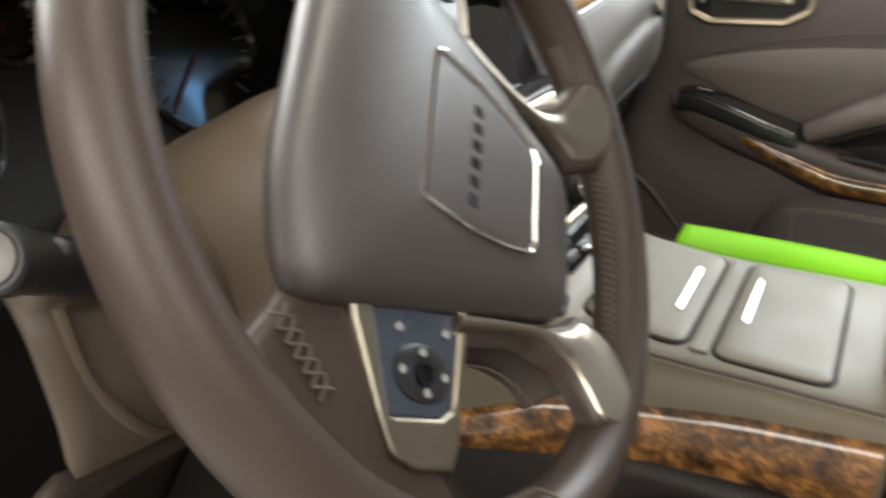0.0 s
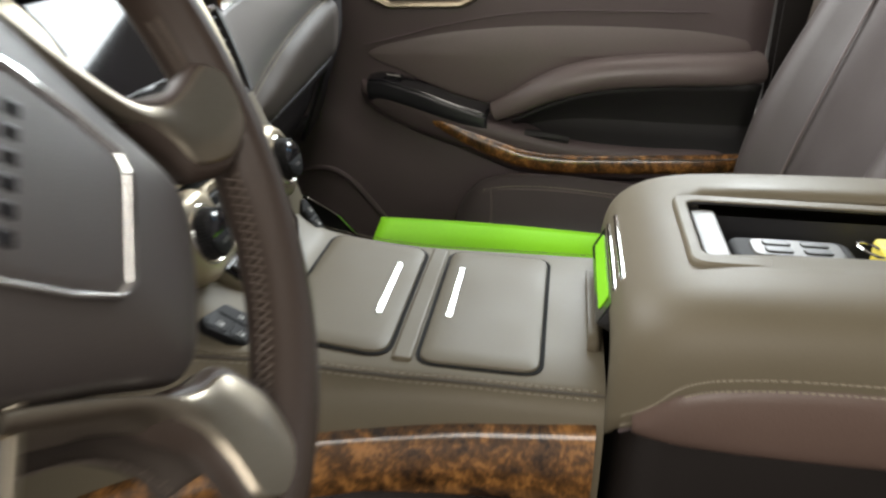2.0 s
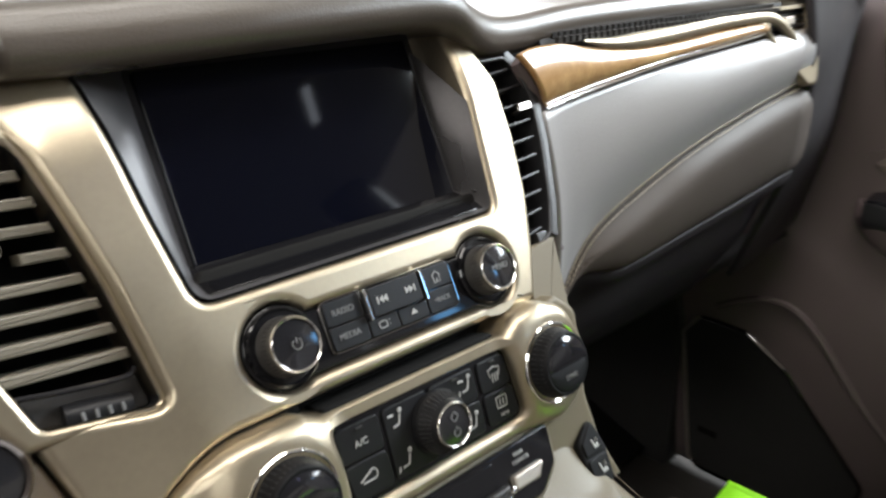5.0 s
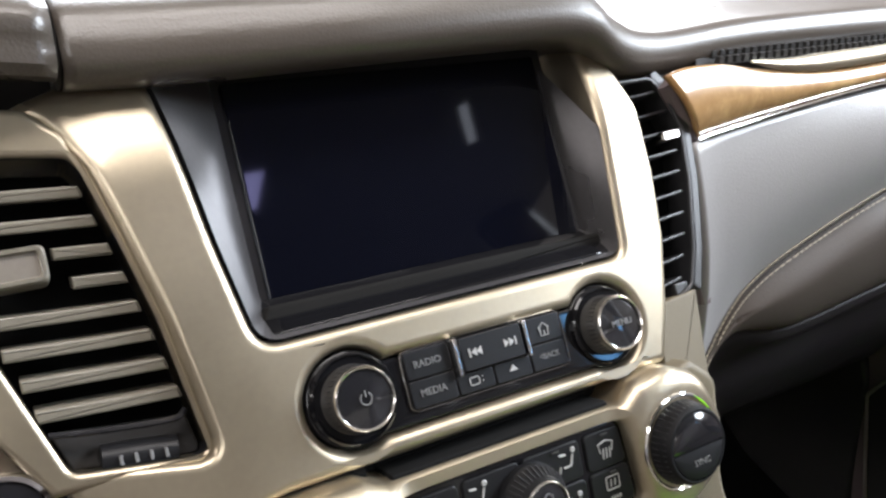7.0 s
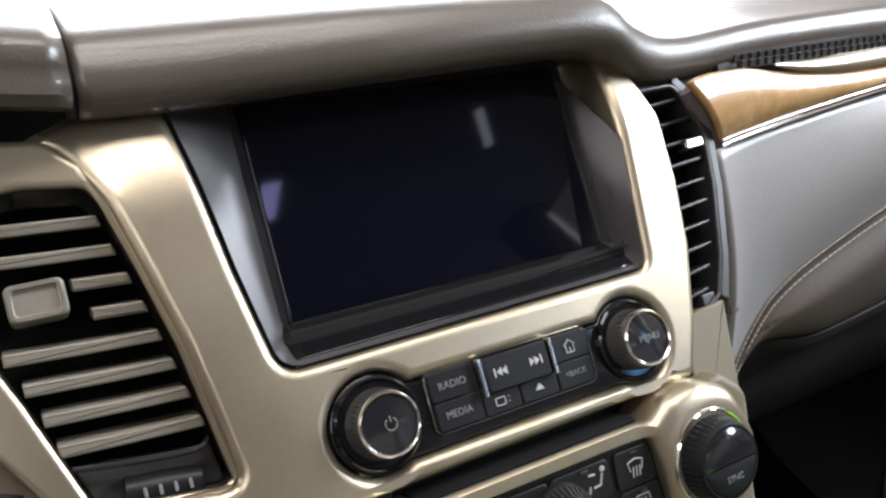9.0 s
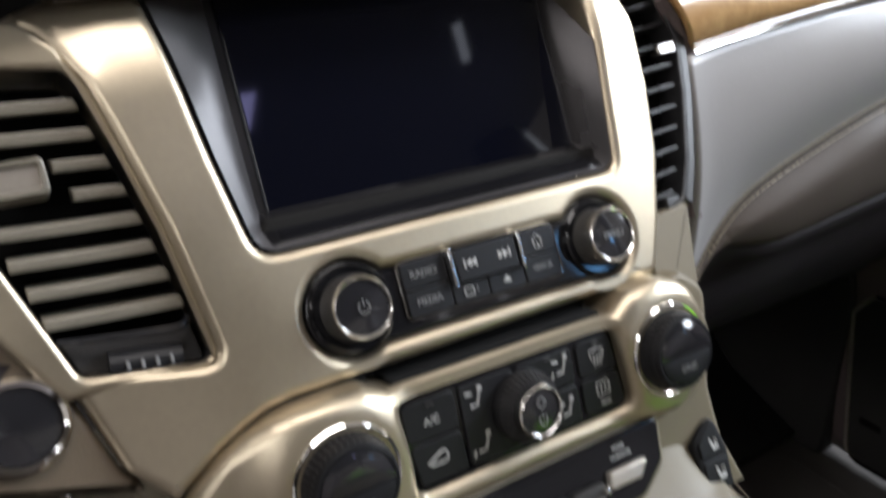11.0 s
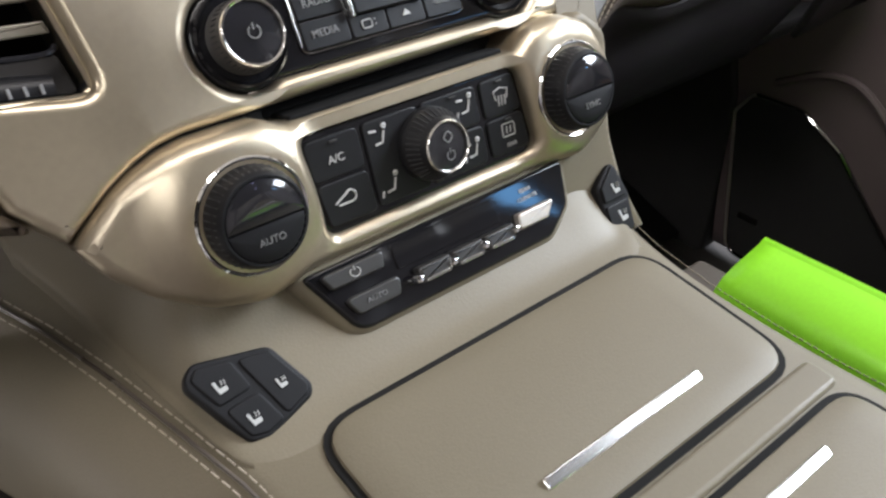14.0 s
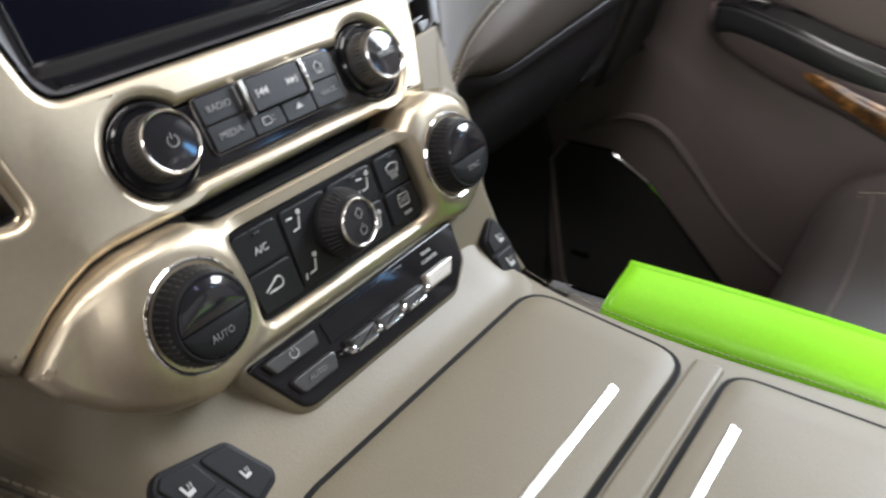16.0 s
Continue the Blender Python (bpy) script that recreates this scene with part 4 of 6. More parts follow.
for sg in (-1, 1):
    fl = lambda pts: [(sg * p[0],) + tuple(p[1:]) for p in pts]
    web = rpoly(fl([(0.070, 0.066, 0.004), (0.0985, 0.0815, 0.006), (0.116, 0.094, 0.010), (0.150, 0.078, 0.01), (0.170, 0.030, 0.02), (0.168, -0.018, 0.02), (0.161, -0.040, 0.010), (0.150, -0.0300, 0.010), (0.140, -0.0245, 0.008), (0.120, -0.0200, 0.01), (0.070, -0.0200, 0.002)]), 0.01, 5)
    prism("spoke_web", web, -0.024, -0.0105, WHEEL, RIM_LEATHER, sw, 0.009, steps=5, label="brown leather spoke")
    pod = rpoly(fl([(0.084, 0.0500, 0.001), (0.0935, 0.0472, 0.002), (0.1280, 0.0310, 0.012), (0.1445, 0.0215, 0.008), (0.1480, 0.0060, 0.012), (0.1455, -0.0165, 0.005), (0.1335, -0.0212, 0.008), (0.1200, -0.0212, 0.02), (0.0890, -0.0255, 0.001), (0.066, -0.0285, 0.001), (0.070, 0.010, 0)]), 0.004, 5)
    panel = rpoly(fl([(0.0845, 0.0370, 0.001), (0.1075, 0.0310, 0.004), (0.1290, 0.0245, 0.004), (0.1245, -0.0075, 0.003), (0.1185, -0.0165, 0.006), (0.0735, -0.0212, 0.001)]), 0.003, 4)
    prism("pod_frame", pod, -0.022, -0.0070, WHEEL, SPOKE, sw, 0.0022, [panel], "satin bronze metal frame", 4)
    bp = prism("button_panel", inset(panel if area2(panel) > 0 else panel[::-1], 0.0004), -0.016, -0.0085, WHEEL, KEY_BLUE, sw, 0.0010, label="blue-grey button panel")
    DM = WHEEL @ Matrix.Translation((sg * 0.1075, 0.0040, -0.0082)) @ pose(0, 0, 0, 0, 0, sg * -6)
    part("dial", lathe_bm([(0.0125, -0.001), (0.0125, 0.0006), (0.0115, 0.0012), (0.0062, 0.0006)], DM @ Matrix.Diagonal((1.0, 1.50, 1, 1)), 32), BLACK_SATIN, bp)
    part("dial_ring", lathe_bm([(0.0060, 0.0002), (0.0058, 0.0020), (0.0040, 0.0022), (0.0036, 0.0004), (0, 0.0004)], DM, 24), KEY, bp)
    for bu, bv_ in ((0.0914, 0.0205), (0.0869, -0.0100), (0.0987, 0.0054), (0.1087, 0.0177), (0.1066, -0.0099), (0.1157, 0.0018)):
        IM = WHEEL @ Matrix.Translation((sg * bu, bv_, -0.0074)) @ pose(0, 0, 0, 0, 0, sg * -20)
        part("button_mark", strokes([arc(0, 0, 0.0013, 40, 320, 8), [(-0.0008, 0.0018), (0.0018, -0.0008)]], IM, 0.0008), WHITE, bp)
    # stitched lacing where the web meets the rim
    a_, b_ = Vector((sg * 0.1010, 0.0830, -0.0095)), Vector((sg * 0.1270, 0.0560, -0.0095))
    for i in range(6):
        for c_, d_ in ((0.0, 1.0), (1.0, 0.0)):
            q0, q1 = a_.lerp(b_, (i + c_) / 6), a_.lerp(b_, (i + d_) / 6)
            o_ = Vector((sg * 0.0030, 0.0034, 0.0))
            part("stitch", tube_bm([WHEEL @ (q0 - o_), WHEEL @ ((q0 + q1) / 2 + Vector((0, 0, 0.0012))), WHEEL @ (q1 + o_)], 0.0007, 5), THREAD_DK, sw)
    # leg: a strip along the cover, sloping down into the opening, that widens into a flat plate on the rim
    pairs = [((0.0885, -0.0195), (0.0735, -0.0195)), ((0.0850, -0.0310), (0.0705, -0.0310)), ((0.0800, -0.050), (0.0660, -0.050)), ((0.0755, -0.066), (0.0628, -0.068)), ((0.0735, -0.080), (0.0602, -0.084)), ((0.0745, -0.092), (0.0578, -0.099)), ((0.0780, -0.1030), (0.0540, -0.1085)),
             ((0.0835, -0.1100), (0.0490, -0.1150)), ((0.0910, -0.1150), (0.0465, -0.1210)), ((0.0980, -0.1185), (0.0500, -0.1300)), ((0.1030, -0.1225), (0.0570, -0.1400)), ((0.1030, -0.1305), (0.0715, -0.1465)), ((0.0985, -0.1385), (0.0870, -0.1460))]
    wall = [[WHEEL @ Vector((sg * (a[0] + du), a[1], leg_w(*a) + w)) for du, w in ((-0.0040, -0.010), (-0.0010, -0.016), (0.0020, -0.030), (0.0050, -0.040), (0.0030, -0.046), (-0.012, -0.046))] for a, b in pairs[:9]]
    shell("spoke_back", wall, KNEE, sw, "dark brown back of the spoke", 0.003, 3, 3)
    for i in range(16):
        a, b = pairs[i // 2][0], pairs[i // 2 + 1][0]
        q0, q1 = (Vector((sg * (a[0] + (b[0] - a[0]) * t + 0.0062), a[1] + (b[1] - a[1]) * t, leg_w(*a) - 0.038)) for t in ((i % 2) * 0.5, (i % 2) * 0.5 + 0.5))
        o_ = Vector((sg * 0.0012, 0.0, 0.0035))
        for e_ in (1, -1):
            part("stitch", tube_bm([WHEEL @ (q0 - o_ * e_), WHEEL @ (q1 + o_ * e_)], 0.0006, 4), THREAD_DK, sw)
    LEG = WHEEL @ pose(0, 0, 0, 0, 0, -1.3 + 1.3 * sg)
    for name, grow, drop, material, lab in (("leg_leather", 0.0040, -0.0022, RIM_LEATHER, ""), ("lower_spoke", 0.0, 0.0, SPOKE, "satin bronze metal lower spoke")):
        rings = []
        for k, (a, b) in enumerate(pairs):
            d = Vector((b[0] - a[0], b[1] - a[1])).normalized() * (grow if k > 4 else 0)
            ax, ay, bx, by = a[0] - d.x * 0.6, a[1] - d.y * 0.6, b[0] + d.x, b[1] + d.y
            if grow and k == len(pairs) - 1:
                ax, ay, bx, by = ax + 0.003, ay - 0.004, bx + 0.002, by - 0.005
            ring = []
            wide = math.hypot(bx - ax, by - ay)
            q = min(0.55, float(np.interp(k, [0, 4, 7, 9], [0.0090, 0.0085, 0.0040, 0.0026])) / wide)  # width of the slope
            dq = float(np.interp(k, [0, 4, 7, 9], [0.0120, 0.0110, 0.0060, 0.0040]))
            for t, dw in ((0, -dq - 0.002), (q * 0.15, -dq), (q * 0.45, -dq * 0.5), (q * 0.8, -dq * 0.12), (q, 0.0), (q + (1 - q) * 0.3, 0.0004), (q + (1 - q) * 0.6, 0.0004), (1 - 0.0040 / wide, 0.0), (1 - 0.0028 / wide, -0.0006), (1 - 0.0008 / wide, -0.0040), (1, -0.0060)):
                u, v = ax + (bx - ax) * t, ay + (by - ay) * t
                ring.append((sg * u, v, leg_w(u, v) + dw + drop))
            for t in (0.97, 0.5, 0.03):
                u, v = ax + (bx - ax) * t, ay + (by - ay) * t
                ring.append((sg * u, v, leg_w(u, v) - 0.016))
            rings.append(ring)
        cols = [spline([r[k] for r in rings], 3) for k in range(14)]
        part(name, loft_bm([[LEG @ Vector(c[k]) for c in cols] for k in range(len(cols[0]))], True, True), material, sw, lab)

# ---------------------------------------------------------------- centre stack
st = thing("centre_stack", (0, 0.10, 0.56), "champagne metal centre stack with screen, radio and climate controls", "centre stack")
bez = rpoly([(-0.1785, 0.1525, 0.003), (-0.168, 0.1462, 0.012), (-0.1604, 0.1362, 0.02), (-0.1534, 0.1225, 0.03), (-0.1474, 0.0995, 0.03), (-0.1383, 0.0616, 0.03), (-0.1290, 0.0010, 0.007), (-0.1865, 0.0125, 0.002), (-0.1735, -0.0290, 0.006), (-0.1585, -0.0465, 0.001), (-0.150, -0.0405, 0.02), (-0.1385, -0.0325, 0.02), (-0.1275, -0.0266, 0.02), (-0.1175, -0.0226, 0.02), (-0.105, -0.0208, 0.02),
             (0.102, -0.0190, 0.006), (0.1129, 0.0080, 0.02), (0.1235, 0.045, 0.02), (0.1285, 0.082, 0.02), (0.1295, 0.118, 0.02), (0.1210, 0.1470, 0.012), (0.1030, 0.166, 0.002), (0.0995, 0.110, 0.03), (0.0915, 0.0405, 0.009), (-0.1040, 0.0395, 0.012), (-0.1125, 0.085, 0.03), (-0.1235, 0.161, 0.003), (-0.150, 0.164, 0.006)], 0.006, 6)
stad = [(-0.0697 + 0.0222 * math.cos(a), 0.0080 + 0.0222 * math.sin(a)) for a in np.radians(np.linspace(38, 300, 22))] + [(0.0695 + 0.0222 * math.cos(a), 0.0080 + 0.0222 * math.sin(a)) for a in np.radians(np.linspace(-120, 142, 22))]
roll = lambda v: -4.2 * max(0.0, v - 0.108) ** 2
fold = lambda u, v: roll(v) - 0.12 * max(0.0, -0.1175 - u) * ease((0.030 - v) / 0.012) - 0.10 * max(0.0, -0.140 - u) * ease((v - 0.120) / 0.015)
bb = sculpt(prism_bm(bez, -0.030, 0.0, Matrix.Identity(4), 0.0048, [stad], 5), [-0.19, -0.18, -0.17, -0.16, -0.15, -0.14, -0.13, -0.1175], np.linspace(0.112, 0.162, 17), fold)
bmesh.ops.transform(bb, matrix=FU, verts=bb.verts[:])
part("upper_bezel", bb, SILVER, st, "champagne metal screen surround")
# recess round the screen
fr = rpoly([(-0.1235, 0.172, 0), (-0.1115, 0.085, 0.02), (-0.1035, 0.0405, 0.012), (0.0905, 0.0415, 0.009), (0.0988, 0.110, 0.02), (0.1010, 0.172, 0)], 0.008, 6)
bk = rpoly([(-0.092, 0.166, 0), (-0.092, 0.085, 0.02), (-0.092, 0.058, 0.004), (0.091, 0.058, 0.004), (0.091, 0.110, 0.02), (0.091, 0.166, 0)], 0.004, 6)
fr, bk = ([((1 - t) * p[i][0] + t * p[i + 1][0], (1 - t) * p[i][1] + t * p[i + 1][1]) for i in range(len(p) - 1) for t in (0, 0.25, 0.5, 0.75)] for p in (fr, bk))
seq = lambda p, w, k: [FU @ Vector((a + (c - a) * k, b + (d - b) * k, w + roll(b) * (1 - k))) for (a, b), (c, d) in zip(fr, bk)]
part("recess", loft_bm([seq(fr, -0.001, 0.0), seq(fr, -0.010, 0.35), seq(fr, -0.026, 0.95), seq(fr, -0.030, 1.0)]), RECESS, st, "satin dark grey screen recess")
sill_rows = [[FU @ Vector((-0.0965 + (u1 + 0.0965) * k / 4, a + (b - a) * k / 4, w)) for k in range(5)] for w, a, b, u1 in ((-0.0040, 0.0425, 0.0440, 0.0860), (-0.0100, 0.0480, 0.0490, 0.0870), (-0.0180, 0.0540, 0.0545, 0.0875), (-0.0262, 0.0592, 0.0592, 0.0880))]
shell("recess_sill", sill_rows, PANEL, st, "glossy black sill under the screen", 0.0006)
prism("recess_floor", rpoly([(-0.104, 0.0415), (0.091, 0.0420), (0.090, 0.0555), (-0.094, 0.0555)], 0.002), -0.03, -0.012, FU, SHADE_BLACK, st, 0.002)
screen = prism("screen_housing", rect(-0.096, 0.054, 0.095, 0.172, 0.004), -0.045, -0.0295, FU, BLACK_SATIN, st, 0.001)
prism("screen", rect(-0.0885, 0.0570, 0.0875, 0.1600, 0.002), -0.03, -0.0262, FU, SCREEN, screen, 0.0012, label="dark glass touch screen, switched off")

# radio panel
rp = prism("radio_panel", inset(stad, 0.0008), -0.02, -0.0030, FU, PANEL, st, 0.0015, label="glossy black radio panel")


def knob(M, base, h, parent, name, face_label="", ring=True, face=BLACK_GLOSS, side=KNURL, taper=1.0):
    r = base * taper
    mid = 0.25 * base + 0.75 * r
    k = part(name, lathe_bm([(base * 1.06, 0.0), (base * 1.06, 0.002), (base * 1.03, 0.004), (mid, h * 0.75), (r * 0.965 + 0.02 * (base - r), h), (r * 0.86, h + 0.0004)], M, 48), side, parent, face_label)
    if ring:
        part("ring", lathe_bm([(r * 0.965, h - 0.0006), (r * 0.955, h + 0.0008), (r * 0.92, h + 0.0014), (r * 0.88, h + 0.0009), (r * 0.865, h - 0.0004)], M, 48), BRIGHT, k, "chrome ring")
    part("cap", lathe_bm([(r * 0.87, h - 0.0010), (r * 0.85, h - 0.0002), (r * 0.4, h + 0.0004), (0, h + 0.0006)], M, 48), face, k)
    rb = bmesh.new()
    for i in range(40):
        a = 2 * math.pi * i / 40
        tube_bm([M @ Vector((base * 1.02 * math.cos(a), base * 1.02 * math.sin(a), 0.005)), M @ Vector((mid * 0.995 * math.cos(a), mid * 0.995 * math.sin(a), h * 0.78))], 0.0004, 4, bm=rb)
    part("ribs", rb, BLACK_SATIN, k)
    return k


for su in (-1, 1):
    part("knob_well", lathe_bm([(0.0200, -0.003), (0.0200, -0.0012), (0.0190, -0.0004), (0.0178, -0.0020), (0, -0.0020)], FU @ Matrix.Translation((su * 0.0695, 0.0082, 0)), 48), PANEL, rp)
    kn = knob(FU @ Matrix.Translation((su * 0.0695, 0.0082, -0.002)), 0.0142, 0.0125, st, "knob", "ribbed black knob with a chrome ring")
    KF = FU @ Matrix.Translation((su * 0.0695, 0.0082, 0.0120))
    if su < 0:
        part("power_mark", strokes([arc(0, 0, 0.0026, 125, 415), [(0, 0.0008), (0, 0.0034)]], KF, 0.0003), PRINT, kn)
    else:
        words("MENU", 0.0045, KF, PRINT, kn)

# keys in a flat tray with a thin chrome line round it
FT = FU @ Matrix.Translation((0, 0.0085, 0)) @ Matrix.Diagonal((1, 0.76, 1, 1)) @ Matrix.Translation((0, -0.010, 0))
te = rect(-0.0450, -0.0078, 0.0438, 0.0282, 0.005)
prism("button_tray", inset(te, 0.0005), -0.004, -0.0020, FT, PANEL, rp, 0.0006)
part("tray_edge", tube_bm([FT @ Vector((u, v, -0.0022)) for u, v in te + te[:1]], 0.0005, 6), SMOKE, rp, "thin chrome line round the keys")
keys = [("radio_key", -0.0437, 0.0102, -0.0205, 0.0270), ("media_key", -0.0437, -0.0068, -0.0205, 0.0095), ("seek_key", -0.0165, 0.0062, 0.0175, 0.0268),
        ("info_key", -0.0198, -0.0068, -0.0003, 0.0054), ("eject_key", 0.0003, -0.0068, 0.0208, 0.0054), ("home_key", 0.0215, 0.0102, 0.0428, 0.0270), ("back_key", 0.0215, -0.0068, 0.0428, 0.0095)]
for nm, a, b, c, d in keys:
    prism(nm, rect(a, b, c, d, 0.002), -0.003, 0.0022 if nm == "seek_key" else -0.0010, FT, KEY, st, 0.0006)
for u in (-0.0188, 0.0197):
    prism("chrome_bar", rpoly([(u - 0.0009, 0.005), (u + 0.0009, 0.005), (u + 0.0009, 0.0275), (u - 0.0009, 0.0275)], 0.0006), -0.002, 0.0032, FT, CHROME, st, 0.0005, label="chrome bar")
FB = FT @ Matrix.Translation((0, 0, -0.0004))
FK = FT @ Matrix.Translation((0, 0, 0.0026))
taller = Matrix.Diagonal((1, 1.32, 1, 1))
words("RADIO", 0.0046, FB @ Matrix.Translation((-0.0325, 0.0185, -0.0003)) @ taller, PRINT, st)
words("MEDIA", 0.0046, FB @ Matrix.Translation((-0.0325, 0.0015, -0.0003)) @ taller, PRINT, st)
words("<BACK", 0.0038, FB @ Matrix.Translation((0.032, 0.0015, -0.0003)) @ taller, PRINT, st)
tri_bm = lambda pts, M: prism_bm(pts, -0.0006, 0.0002, M, 0.0001)
for u, s in ((-0.0085, -1), (0.0095, 1)):
    for k in (0, 1):
        q = u + 0.0028 * k - 0.0014
        part("arrow", tri_bm([(q - 0.0014 * s, 0.0142), (q + 0.0014 * s, 0.0168), (q - 0.0014 * s, 0.0194)], FK), WHITE, st, smooth=False)
for u in (-0.0122, 0.0132):
    prism("skip_bar", rect(u - 0.0004, 0.0142, u + 0.0004, 0.0194, 0.0001), -0.0006, 0.0002, FK, WHITE, st, 0.0001)
part("home_mark", strokes([[(0.0290, 0.0190), (0.032, 0.0225), (0.0350, 0.0190)], [(0.0298, 0.0190), (0.0298, 0.0145), (0.0342, 0.0145), (0.0342, 0.0190)], [(0.032, 0.0145), (0.032, 0.0175)]], FB, 0.0003), WHITE, st)
part("eject_mark", tri_bm([(0.0078, -0.0012), (0.0126, -0.0012), (0.0102, 0.0026)], FB), WHITE, st, smooth=False)
part("info_mark", strokes([rect(-0.0140, -0.0025, -0.0090, 0.0020, 0.001) + [(-0.0140, -0.0015)], [(-0.007, 0.001), (-0.007, 0.0018)], [(-0.007, -0.0018), (-0.007, -0.0010)]], FB, 0.0003), WHITE, st)

# disc slot in the gap; black plates put shade into slot and groove
prism("disc_slot", rpoly([(-0.072, -0.036), (0.068, -0.036), (0.066, -0.0190), (-0.070, -0.0190)], 0.002), -0.03, -0.0160, FU, SLOT, st, 0.001)
prism("groove_shade", rpoly([(-0.150, -0.002), (-0.148, 0.012), (-0.128, 0.026), (-0.108, 0.032), (-0.070, 0.032), (-0.070, 0.022), (-0.110, 0.022), (-0.135, 0.010)], 0.002), -0.03, -0.014, FL, SLOT, st, 0.001)
prism("slot_floor", rpoly([(-0.0640, 0.0195), (0.0570, 0.0195), (0.0555, 0.0232), (-0.0625, 0.0232)], 0.001), -0.03, -0.0045, FL, SLOT, st, 0.001)

# lower bezel with its two round ends
lob = rpoly([(-0.1585, 0.0005, 0.002), (-0.151, 0.0070, 0.02), (-0.1405, 0.0150, 0.02), (-0.130, 0.0208, 0.02), (-0.119, 0.0250, 0.02), (-0.108, 0.0270, 0.02), (-0.092, 0.0272, 0.02), (-0.078, 0.0268, 0.008), (-0.067, 0.0215, 0.006), (0.060, 0.0210, 0.006), (0.070, 0.0290, 0.01), (0.090, 0.033, 0.02), (0.112, 0.024, 0.018), (0.1235, -0.004, 0.02), (0.1175, -0.029, 0.015), (0.095, -0.0435, 0.012), (0.075, -0.0415, 0.01),
             (0.0, -0.0425, 0.02), (-0.074, -0.0430, 0.015), (-0.095, -0.0472, 0.02), (-0.118, -0.0410, 0.02), (-0.1375, -0.0285, 0.03), (-0.152, -0.0130, 0.03)], 0.01, 6)
cp = rpoly([(-0.0640, 0.0140), (0.0590, 0.0138), (0.0655, -0.0305), (-0.0600, -0.0318)], 0.007, 5)
KNOBS = ((-1, -0.0940, -0.0078), (1, 0.0895, -0.0056))


def mound(u, v):
    """The bezel swells up round the two large knobs, and its pointed end bends back."""
    m = max(0.0072 * ease((0.047 - math.hypot(u - cu, v - cv)) / 0.0215) for _, cu, cv in KNOBS)
    return m - 2.2 * max(0.0, -0.118 - u) ** 2


lb = sculpt(prism_bm(lob, -0.030, 0.0, Matrix.Identity(4), 0.0060, [cp], 5), np.arange(-0.156, 0.124, 0.004), np.arange(-0.046, 0.034, 0.004), mound)
bmesh.ops.transform(lb, matrix=FL, verts=lb.verts[:])
part("lower_bezel", lb, SILVER, st, "champagne metal climate bezel")
prism("climate_panel", inset(cp, 0.0005), -0.02, -0.0025, FL, PANEL, st, 0.0012, label="glossy black climate panel")
for su, cu, cv in KNOBS:
    part("ring", lathe_bm([(0.0246, 0.000), (0.0246, 0.0076), (0.0238, 0.0084), (0.0229, 0.0080), (0.0225, 0.004)], FL @ Matrix.Translation((cu, cv, 0)), 48), CHROME, st, "chrome ring")
    K = FL @ Matrix.Translation((cu, cv, 0.002))
    kn = part("temperature_knob", lathe_bm([(0.0212, 0), (0.0210, 0.006), (0.0202, 0.0115), (0.0189, 0.0155), (0.0180, 0.0165), (0.0170, 0.0165)], K, 48), POD, st, "large black temperature knob")
    rb = bmesh.new()
    for i in range(44):
        a = 2 * math.pi * i / 44
        tube_bm([K @ Vector((0.0211 * math.cos(a), 0.0211 * math.sin(a), 0.006)), K @ Vector((0.0192 * math.cos(a), 0.0192 * math.sin(a), 0.0142))], 0.0004, 4, bm=rb)
    part("ribs", rb, BLACK_SATIN, kn)
    half = [(0.0168 * math.cos(a), 0.0168 * math.sin(a)) for a in np.radians(np.linspace(-2, 182, 20))]
    half2 = [(0.0168 * math.cos(a), 0.0168 * math.sin(a)) for a in np.radians(np.linspace(184, 356, 20))]
    part("window", dome_bm(half, 0.010, 0.0171, K, 0.0018), BLACK_GLOSS, kn, "dark glass readout")
    part("cap", dome_bm(half2, 0.010, 0.0168, K, 0.0010), POD, kn)
    words("AUTO" if su < 0 else "SYNC", 0.0042, K @ Matrix.Translation((0, -0.0076, 0.0179)), PRINT, kn)

for nm, o in (("ac_key", [(-0.0610, -0.0075), (-0.0345, -0.0075), (-0.0350, 0.0110), (-0.0622, 0.0110)]), ("mirror_key", [(-0.0578, -0.0285), (-0.0330, -0.0285), (-0.0343, -0.0090), (-0.0606, -0.0090)]),
              ("left_flow_key", [(-0.0315, -0.0280), (-0.002, -0.0280), (-0.002, 0.0110), (-0.0325, 0.0110)]), ("upper_flow_key", [(0.0, -0.0075), (0.0335, -0.0075), (0.0325, 0.0110), (0.0, 0.0110)]), ("lower_flow_key", [(0.0, -0.0280), (0.0345, -0.0280), (0.0338, -0.0090), (0.0, -0.0090)]),
              ("windscreen_key", [(0.0365, -0.0075), (0.0600, -0.0075), (0.0570, 0.0110), (0.0358, 0.0110)]), ("rear_window_key", [(0.0373, -0.0275), (0.0625, -0.0272), (0.0602, -0.0090), (0.0366, -0.0090)])):
    prism(nm, rpoly(o, 0.003), -0.004, -0.0012, FL, KEY, st, 0.0006)
fk = knob(FL @ Matrix.Translation((0.001, -0.0080, -0.001)), 0.0165, 0.0140, st, "fan_knob", "ribbed black fan knob", side=KEY, taper=0.76)
LB = FL @ Matrix.Translation((0, 0, -0.0010))
FF = FL @ Matrix.Translation((0.001, -0.0080, 0.0146))
part("power_mark", strokes([arc(0, -0.004, 0.0022, 125, 415), [(0, -0.003), (0, -0.0008)]], FF, 0.0003), PRINT, fk)
